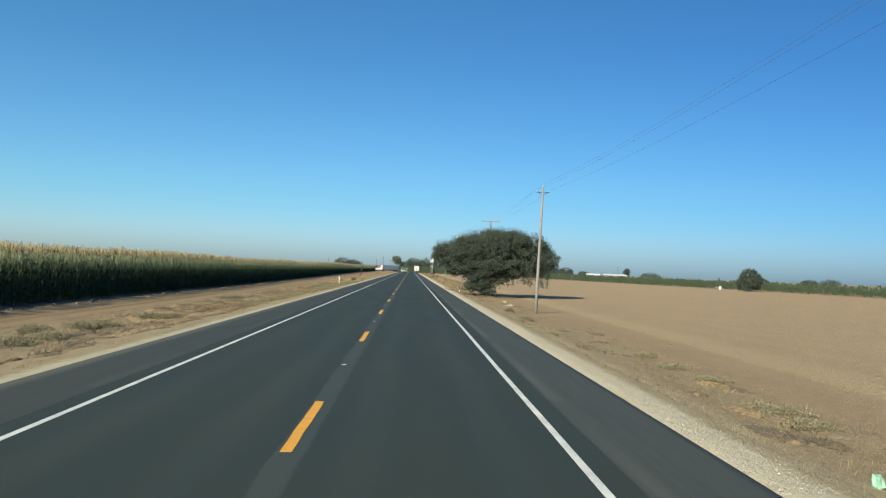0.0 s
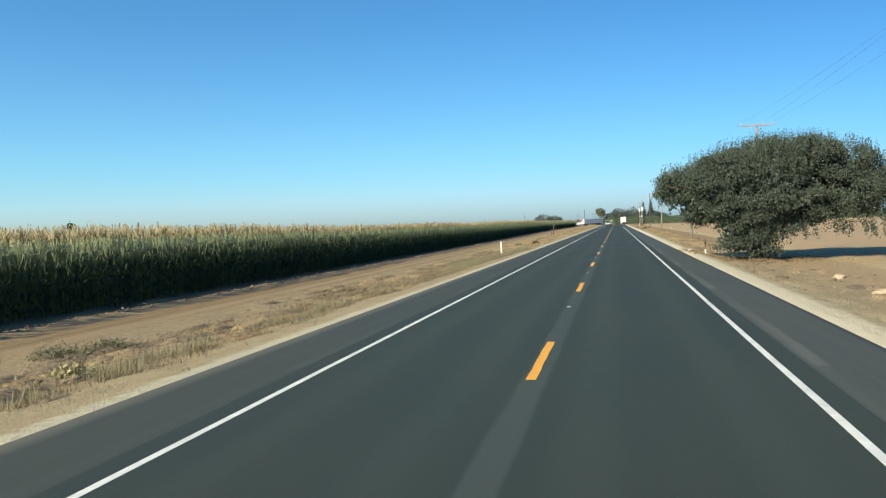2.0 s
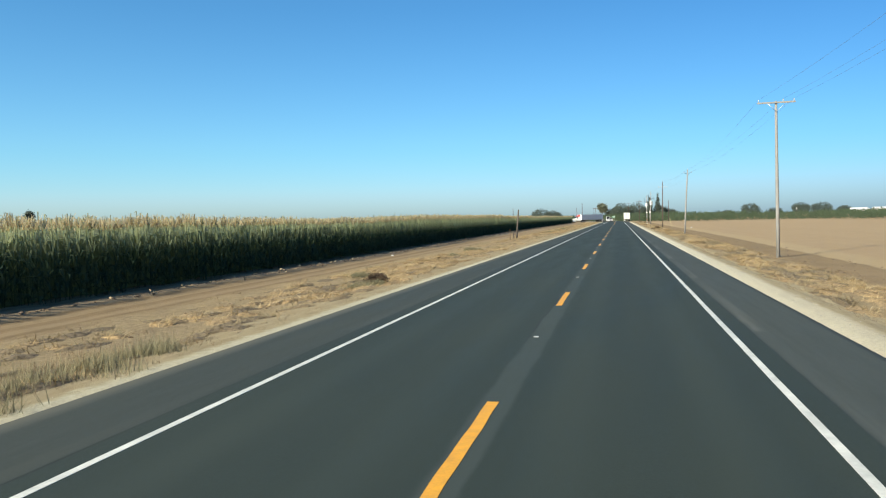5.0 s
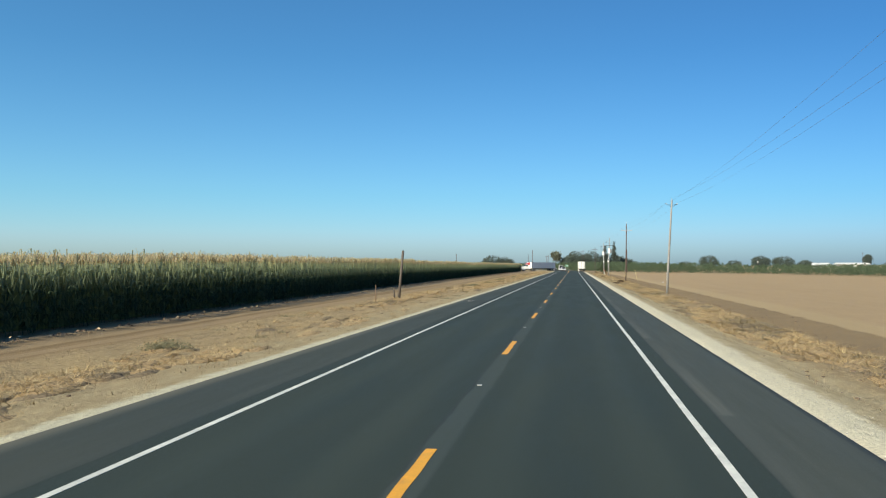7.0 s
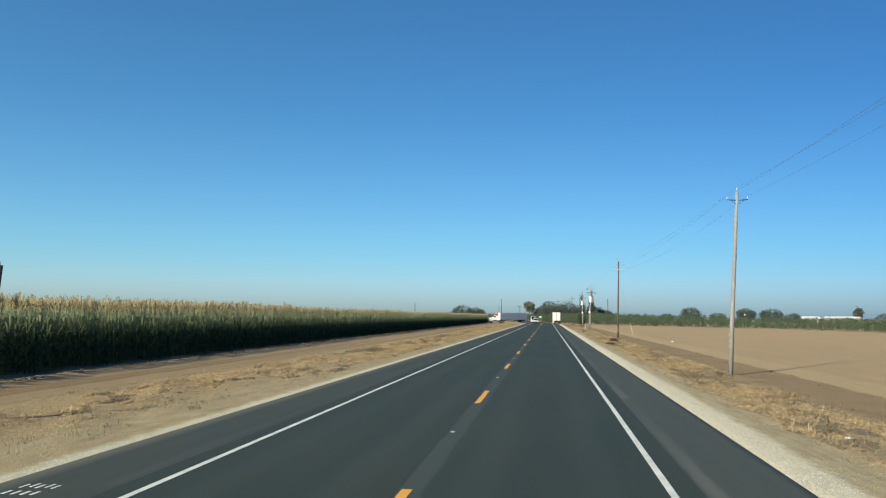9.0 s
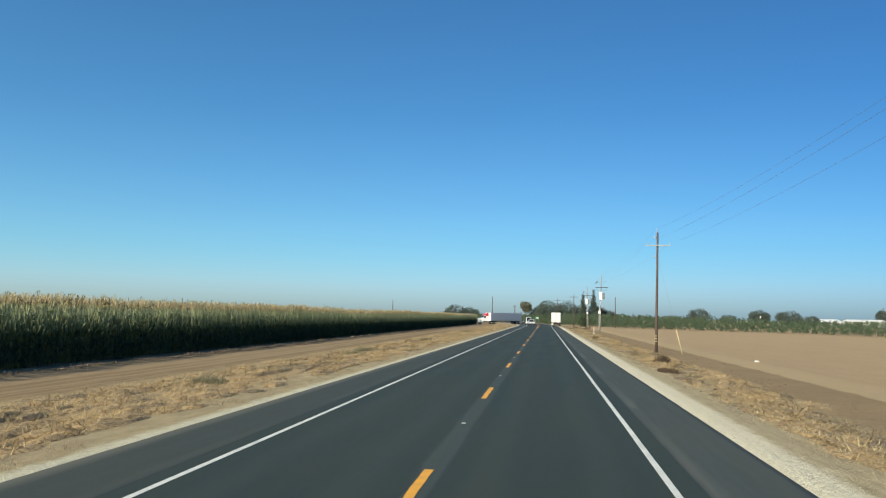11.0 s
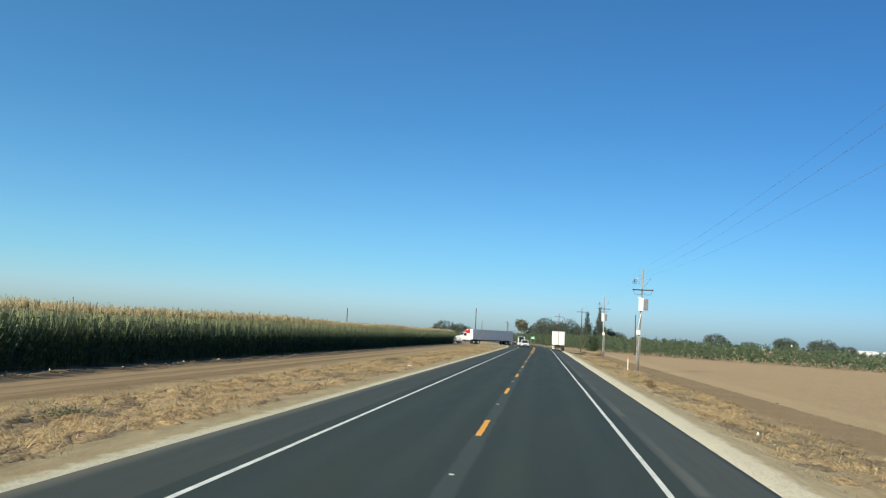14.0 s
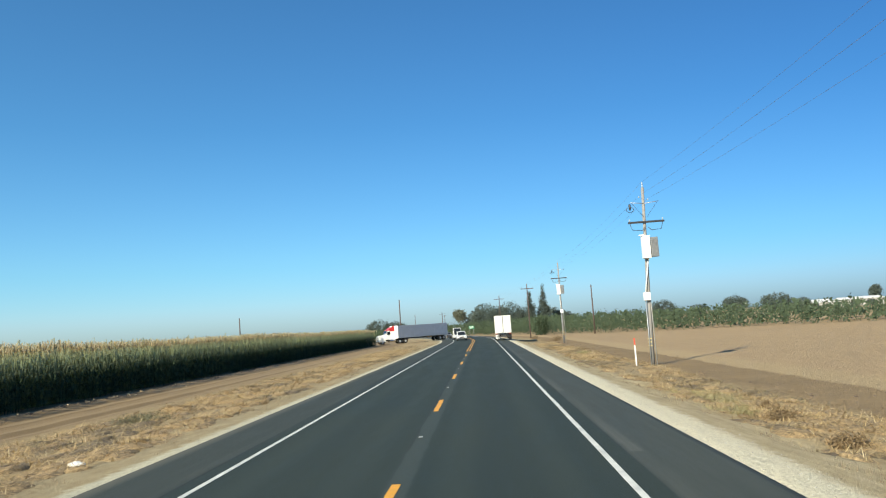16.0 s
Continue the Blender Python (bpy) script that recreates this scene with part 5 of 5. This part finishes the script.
    s = np.where(right, rng.uniform(0.006, 0.018, n), rng.uniform(0.004, 0.012, n))
    c = np.stack([o, y, ground_z(o, y) + s * 0.3], -1)
    unit = np.array([(1, 0, 0), (0, 1, 0), (-1, 0, 0), (0, -1, 0), (0, 0, 0.8), (0, 0, -0.8)], float)
    V = (c[:, None] + unit[None] * s[:, None, None] * rng.uniform(0.6, 1.4, (n, 6, 1))).reshape(-1, 3)
    tri = np.array([(0, 1, 4), (1, 2, 4), (2, 3, 4), (3, 0, 4)])
    F = (tri[None] + 6 * np.arange(n)[:, None, None]).reshape(-1, 3)
    tagged(mesh_object("gravel_stones", V, F, STONE), "loose pale gravel stones along the asphalt edge", "gravel", kind="stuff")


verges()


def bush(x, y, r, h, material, seed, label, n=170, leaf=0.1):
    rng = np.random.default_rng(seed)
    z = place_z(x, y)
    d = rng.normal(0, 1, (n, 3))
    d /= np.linalg.norm(d, axis=1, keepdims=True)
    p = d * rng.uniform(0.3, 1, (n, 1)) * [r, r, h * 0.6]
    p[:, 2] = np.abs(p[:, 2])
    # a ragged outline: the growth is uneven round the plant
    turn = np.arctan2(p[:, 1], p[:, 0])
    p *= (1 + 0.28 * np.sin(turn * 3 + seed) + 0.16 * np.sin(turn * 7 + 2 * seed))[:, None]
    V, F = leaf_cloud(rng, p, 4, 0.05, leaf * 1.2)
    ob = mesh_object("bush", V, F, material)
    ob.location = (x, y, z)
    tagged(ob, label, "bush")


# dry husks and stalk pieces fallen along the edge of the corn
rng_h = np.random.default_rng(91)
hy = rng_h.uniform(0, 470, 700)
hx = BERM_X(hy) + rng_h.normal(-0.2, 0.4, 700)
HV, HF = leaf_cloud(rng_h, np.stack([hx, hy, ground_z(hx, hy) + 0.02], -1), 2, 0.05, 0.16, flat=0.8)
tagged(mesh_object("corn_husks", HV, HF, DRY_LITTER), "pale dry corn husks scattered along the field edge", "husks", kind="stuff")

WEEDS = [(11.2, 21.9, 0.55), (11.1, 18.1, 0.7), (11.2, 14.8, 0.5), (10.5, 9.4, 0.75), (10.6, 7.6, 0.6), (9.6, 44.0, 0.45),
         (-12.5, 19.9, 0.5), (-11.2, 21.3, 0.7), (-10.6, 22.1, 0.55), (-10.7, 27.4, 0.65), (-9.7, 27.1, 0.5), (-10.7, 14.7, 0.6), (-10.3, 16.7, 0.5),
         (-12.3, 49.1, 0.6), (-11.7, 50.2, 0.5), (-10.2, 88, 0.8), (-9.8, 93, 0.7), (-8.5, 125.9, 0.5), (-8.1, 126.5, 0.4), (-11.3, 133.9, 0.6), (-10.6, 153.5, 0.36),
         (-11, 163, 0.6), (-10.9, 240, 0.6), (-10.6, 253, 0.7), (-10.7, 275.8, 0.6), (-10.9, 280, 0.7), (-10.7, 307, 0.6), (-11.3, 356, 0.8)]
for k, (x, y, r) in enumerate(WEEDS):
    if x > 0:
        bush(x, y, r * 1.1, 0.2, PALE_WEED, 100 + k, "flat pale sage-coloured weed mat on the dry verge", 620, 0.042)
    else:
        bush(x, y, 1.35 * r, 0.35 * r + 0.2, WEED_LEAF, 100 + k, "dusty olive-green weed bush on the dry verge", 560, 0.045)
bush(9.6, 53.5, 0.42, 0.45, WEED_LEAF, 149, "small olive-green weed bush by a utility pole", 420, 0.05)
for k, (x, y, r) in enumerate([(-9.8, 46.5, 0.6), (10.6, 400, 0.9)]):
    bush(x, y, r, 0.32, YELLOW_WEED, 150 + k, "low yellowing weed bush on the dry verge", 230, 0.085)
for k, (x, y, r, h) in enumerate([(10.1, 282.7, 0.5, 0.75), (8.8, 272.0, 0.55, 0.36), (-8.4, 127.6, 0.5, 0.75)]):
    bush(x, y, r, h, DARK_TWIG, 170 + k, "dark brown dried tumbleweed bush lying on the verge", 1300, 0.06)

for k, (x, y, r, h) in enumerate([(9.6, 349.4, 0.45, 0.4), (9.2, 344.6, 0.35, 0.4), (10.2, 352.0, 0.35, 0.35), (13.4, 455.0, 0.9, 0.9), (15.2, 470.0, 1.0, 1.0), (11.8, 482.0, 0.9, 0.9)]):
    bush(x, y, r, h, DEAD_STEM, 190 + k, "pale brown dried bush on the straw-covered verge", 560, 0.055)

# painted survey marks on the shoulder, worn past reading
marks = holder("survey_marks", -5.2, 193.4, 0.0)
for k in range(5):
    part("bar", box(bmesh.new(), (-0.26 + 0.12 * k, 0.06 * (k % 2), -0.045), (0.04, 0.22, 0.004)), WHITE_PAINT, marks)
for k in range(4):
    part("bar", box(bmesh.new(), (-0.24 + 0.14 * k, -0.4, -0.045), (0.05, 0.2, 0.004)), WHITE_PAINT, marks)
tagged(marks, "worn white spray-painted survey marks on the asphalt", "marking")

# ---------------------------------------------------------------- vehicles


def wheel(parent, x, y, r, w):
    turn = Matrix.Rotation(math.pi / 2, 3, 'Y')
    t = part("wheel", lathe(bmesh.new(), [(r * 0.55, -w / 2), (r * 0.9, -w / 2), (r, -w * 0.35), (r, w * 0.35), (r * 0.9, w / 2), (r * 0.55, w / 2)], 18, (x, y, r), turn), RUBBER, parent)
    part("rim", lathe(bmesh.new(), [(r * 0.5, -w * 0.52), (r * 0.56, -w * 0.3), (r * 0.56, w * 0.3), (r * 0.5, w * 0.52)], 14, (x, y, r), turn), STEEL, t)


def trailer_parts(ob, length, y0, side_material, front_material):
    """A box trailer from y0 (its rear) forward; parts hang on ob."""
    z0, z1, w = 1.15, 3.92, 1.3
    part("trailer_body", box(bmesh.new(), (0, y0 + length / 2, (z0 + z1) / 2), (2 * w, length, z1 - z0), 0.03), side_material, ob)
    part("trailer_front", box(bmesh.new(), (0, y0 + length + 0.02, (z0 + z1) / 2), (2 * w + 0.02, 0.06, z1 - z0 + 0.02), 0.02), front_material, ob)
    for s in (-1, 1):
        d = part("rear_door", box(bmesh.new(), (s * 0.64, y0 - 0.02, (z0 + z1) / 2), (1.22, 0.05, z1 - z0 - 0.16), 0.015), TRAILER_WHITE, ob)
        part("door_seal", box(bmesh.new(), (s * 0.022, y0 - 0.045, (z0 + z1) / 2), (0.044, 0.03, z1 - z0 - 0.2)), RUBBER, ob)
        for dx in (0.12, 0.42, 0.72, 1.05):
            part("rib", box(bmesh.new(), (s * (0.1 + dx), y0 - 0.075, (z0 + z1) / 2), (0.07, 0.08, z1 - z0 - 0.3), 0.008), TRAILER_WHITE, d)
        for dx in (0.25, 0.85):
            part("lock_rod", tube(bmesh.new(), [(s * dx, y0 - 0.07, z0 + 0.1), (s * dx, y0 - 0.07, z1 - 0.1)], 0.02, 6), STEEL, d)
        part("tail_lamp", box(bmesh.new(), (s * 1.05, y0 - 0.04, z0 - 0.1), (0.3, 0.05, 0.1), 0.01), RED_LAMP, ob)
        part("side_rail", box(bmesh.new(), (s * (w + 0.005), y0 + length / 2, z0 + 0.08), (0.03, length, 0.16)), STEEL, ob)
        for k in range(int(length / 1.2)):
            part("side_post", box(bmesh.new(), (s * (w + 0.004), y0 + 0.6 + 1.2 * k, (z0 + z1) / 2 + 0.08), (0.02, 0.06, z1 - z0 - 0.3)), side_material, ob)
    part("rear_bumper", box(bmesh.new(), (0, y0 + 0.05, 0.6), (2.3, 0.1, 0.12), 0.01), DARK_METAL, ob)
    for s in (-1, 1):
        part("bumper_arm", box(bmesh.new(), (s * 0.7, y0 + 0.06, 0.9), (0.1, 0.08, 0.55)), DARK_METAL, ob)
        part("mud_flap", box(bmesh.new(), (s * 0.95, y0 + 0.35, 0.6), (0.62, 0.02, 0.65)), TRAILER_WHITE if s < 0 else RUBBER, ob)
    part("chassis", box(bmesh.new(), (0, y0 + length / 2, z0 - 0.12), (0.9, length - 0.6, 0.22)), DARK_METAL, ob)
    for yy in (1.3, 2.55):
        for s in (-1, 1):
            wheel(ob, s * 1.0, y0 + yy, 0.5, 0.55)
    for s in (-1, 1):
        part("landing_leg", box(bmesh.new(), (s * 0.6, y0 + length - 2.6, 0.7), (0.12, 0.12, 0.9)), DARK_METAL, ob)


def tractor_parts(ob, y0, hood_material, top_material):
    """A bonneted road tractor: y0 is its tail, it faces +y."""
    part("frame", box(bmesh.new(), (0, y0 + 3.2, 0.85), (0.9, 6.4, 0.25)), DARK_METAL, ob)
    for yy in (0.9, 2.2):
        for s in (-1, 1):
            wheel(ob, s * 0.95, y0 + yy, 0.5, 0.55)
    for s in (-1, 1):
        wheel(ob, s * 1.02, y0 + 6.2, 0.5, 0.3)
        part("fender", prism(bmesh.new(), [(y0 + 5.5, 0.6), (y0 + 5.6, 1.1), (y0 + 6.2, 1.3), (y0 + 6.9, 1.1), (y0 + 7.1, 0.6)], 0.18), hood_material, ob).location = (s * 1.05, 0, 0)
        part("exhaust", tube(bmesh.new(), [(s * 1.15, y0 + 3.1, 1.0), (s * 1.15, y0 + 3.1, 4.0)], 0.09, 10), CHROME, ob)
        part("tank", lathe(bmesh.new(), [(0.3, -0.7), (0.33, -0.65), (0.33, 0.65), (0.3, 0.7)], 14, (s * 0.95, y0 + 3.8, 0.75), Matrix.Rotation(math.pi / 2, 3, 'X')), CHROME, ob)
        part("headlamp", box(bmesh.new(), (s * 0.9, y0 + 7.12, 1.1), (0.3, 0.1, 0.25), 0.03), PORCELAIN, ob)
        part("mirror", box(bmesh.new(), (s * 1.4, y0 + 5.2, 2.5), (0.1, 0.2, 0.6), 0.03), CHROME, ob)
        part("side_window", box(bmesh.new(), (s * 1.105, y0 + 4.75, 2.45), (0.03, 0.8, 0.7), 0.02), GLASS_DARK, ob)
    part("sleeper", box(bmesh.new(), (0, y0 + 3.6, 1.9), (2.2, 1.7, 1.8), 0.1), hood_material, ob)
    part("sleeper_top", box(bmesh.new(), (0, y0 + 3.6, 3.15), (2.22, 1.72, 0.75), 0.12), top_material, ob)
    part("cab_roof", box(bmesh.new(), (0, y0 + 4.72, 3.08), (2.2, 0.75, 0.2), 0.06), top_material, ob)
    part("cab", prism(bmesh.new(), [(y0 + 4.3, 1.0), (y0 + 4.3, 3.0), (y0 + 5.0, 3.0), (y0 + 5.5, 2.1), (y0 + 5.5, 1.0)], 1.08), hood_material, ob)
    part("windscreen", prism(bmesh.new(), [(y0 + 5.06, 2.92), (y0 + 5.1, 2.94), (y0 + 5.5, 2.2), (y0 + 5.46, 2.18)], 0.95), GLASS_DARK, ob)
    part("hood", prism(bmesh.new(), [(y0 + 5.4, 1.0), (y0 + 5.4, 2.12), (y0 + 6.6, 1.95), (y0 + 7.05, 1.75), (y0 + 7.1, 0.75), (y0 + 6.0, 0.75)], 0.85), hood_material, ob)
    part("grille", box(bmesh.new(), (0, y0 + 7.12, 1.3), (0.9, 0.06, 0.9), 0.02), CHROME, ob)
    part("bumper", box(bmesh.new(), (0, y0 + 7.2, 0.6), (2.3, 0.15, 0.35), 0.04), CHROME, ob)
    part("roof_fairing", prism(bmesh.new(), [(y0 + 2.8, 3.3), (y0 + 2.8, 4.0), (y0 + 3.6, 3.95), (y0 + 4.9, 3.1), (y0 + 4.9, 2.95), (y0 + 4.4, 3.0)], 1.05), top_material, ob)


# white box truck stopped on the shoulder ahead
t = holder("box_trailer_truck", 4.95, 452, -0.02, -1.6)
trailer_parts(t, 13.5, 0.0, TRAILER_WHITE, TRAILER_WHITE)
tractor_parts(t, 10.6, TRAILER_WHITE, TRAILER_WHITE)
tagged(t, "white box trailer truck standing on the road shoulder", "truck")

# long truck turning into the side road
t = holder("semi_trailer", -7.6, 513.5, -0.05, 139)
trailer_parts(t, 16.0, 0.0, SHADED_TRAILER_SIDE, WHITE_ENAMEL)
tagged(t, "long grey box trailer with a white front turning off the road", "trailer")
t = holder("road_tractor", -15.3, 503.5, -0.08, 112)
tractor_parts(t, 0.0, WHITE_ENAMEL, CAB_RED)
tagged(t, "white road tractor with a red roof turning off the road", "truck")


def car(x, y, turn, paint, label, h=1.45):
    ob = holder("car", x, y, -0.05, turn)
    bm = prism(bmesh.new(), [(-2.35, 0.4), (-2.4, 0.9), (-2.25, 1.05), (1.0, 1.05), (2.2, 0.92), (2.4, 0.7), (2.38, 0.4)], 0.92)
    bmesh.ops.bevel(bm, geom=bm.edges[:], offset=0.05, segments=2, affect='EDGES')
    part("body", bm, paint, ob)
    part("cabin", prism(bmesh.new(), [(-2.2, 1.0), (-1.95, h - 0.05), (-1.6, h), (0.1, h), (0.4, h - 0.05), (1.15, 1.0)], 0.78), paint, ob)
    part("windscreen", prism(bmesh.new(), [(0.44, h - 0.1), (0.48, h - 0.08), (1.16, 1.08), (1.1, 1.06)], 0.7), GLASS_DARK, ob)
    part("rear_window", prism(bmesh.new(), [(-2.22, 1.1), (-2.2, 1.12), (-1.98, h - 0.1), (-2.0, h - 0.12)], 0.65), GLASS_DARK, ob)
    part("grille", box(bmesh.new(), (0, 2.4, 0.72), (0.9, 0.05, 0.2), 0.02), DARK_METAL, ob)
    part("bumper", box(bmesh.new(), (0, 2.4, 0.48), (1.75, 0.12, 0.18), 0.04), DARK_METAL, ob)
    for s in (-1, 1):
        part("headlamp", box(bmesh.new(), (s * 0.7, 2.34, 0.8), (0.36, 0.1, 0.16), 0.03), PORCELAIN, ob)
        part("side_window", box(bmesh.new(), (s * 0.79, -0.6, h - 0.3), (0.02, 2.0, 0.38), 0.02), GLASS_DARK, ob)
        for yy in (-1.45, 1.45):
            wheel(ob, s * 0.82, yy, 0.36, 0.24)
    tagged(ob, label, "car")


car(-2.5, 478, 184, CAR_WHITE, "white sport utility car facing the camera, waiting in traffic", 1.8)
car(-3.7, 492, 186, CAR_WHITE, "white delivery van waiting behind a white car", 2.5)
car(-7.6, 533, 189, CAR_GREY, "dark grey car waiting in a short queue")

# green road sign on two posts
sg = holder("road_sign", -1.7, 575, place_z(-1.7, 575))
for s in (-1, 1):
    part("post", box(bmesh.new(), (s * 0.6, 0.05, 1.6), (0.1, 0.1, 3.5)), POLE_GREY, sg)
pl = part("panel", box(bmesh.new(), (0, -0.025, 3.0), (1.75, 0.04, 1.0), 0.01), SIGN_GREEN, sg)
for k in range(2):
    part("lettering_bar", box(bmesh.new(), (0, -0.049, 2.8 + 0.4 * k), (1.25, 0.006, 0.15)), SIGN_WHITE, pl)
tagged(sg, "green road sign on two posts beside the bend", "road sign")

# far farm sheds


def shed(x, y, length, depth, wall_h, ridge, turn, label):
    ob = holder("farm_shed", x, y, -0.95, turn)
    part("wall", box(bmesh.new(), (0, 0, wall_h / 2), (length, depth, wall_h)), SHED_WALL, ob)
    d = depth / 2 + 0.5
    part("roof", prism(bmesh.new(), [(-d, wall_h - 0.1), (-d, wall_h + 0.1), (0, ridge), (d, wall_h + 0.1), (d, wall_h - 0.1)], length / 2 + 0.5), ROOF_WHITE, ob)
    for k in range(int(length / 9)):
        part("door", box(bmesh.new(), (-length / 2 + 5 + 9 * k, -depth / 2 - 0.02, 1.6), (4, 0.08, 3.2)), DARK_METAL, ob)
    tagged(ob, label, "farm shed")


shed(182.0, 758, 15, 12, 3.0, 4.9, 4, "grey farm shed with a pale pitched roof behind the orchard")
shed(205.0, 757, 21, 12, 3.8, 5.0, 4, "long white-roofed farm shed far behind the orchard")

# well head at the orchard's edge, near the lone tree
pump = holder("well_pump", 103.0, 241.0, place_z(103.0, 241.0))
part("cabinet", box(bmesh.new(), (0, 0, 0.5), (0.6, 0.5, 1.0), 0.03), WHITE_ENAMEL, pump)
part("pipe", tube(bmesh.new(), [(-0.7, 0, 0.0), (-0.7, 0, 0.7), (-1.6, 0, 0.75), (-1.6, 0, 0.0)], 0.12, 8), STEEL, pump)
tagged(pump, "white well pump cabinet at the edge of the orchard", "pump")

# small white tank on a post over the orchard
tank = holder("water_tank", 127.0, 702.0, place_z(127.0, 702.0))
part("post", tube(bmesh.new(), [(0, 0, -0.2), (0, 0, 5.0)], 0.12, 8), POLE_BROWN, tank)
part("drum", lathe(bmesh.new(), [(0.1, 4.7), (0.24, 4.75), (0.26, 5.6), (0.18, 5.85), (0.05, 5.95)], 14), WHITE_ENAMEL, tank, "white painted steel drum")
tagged(tank, "small white tank on a post above the orchard", "water tank")
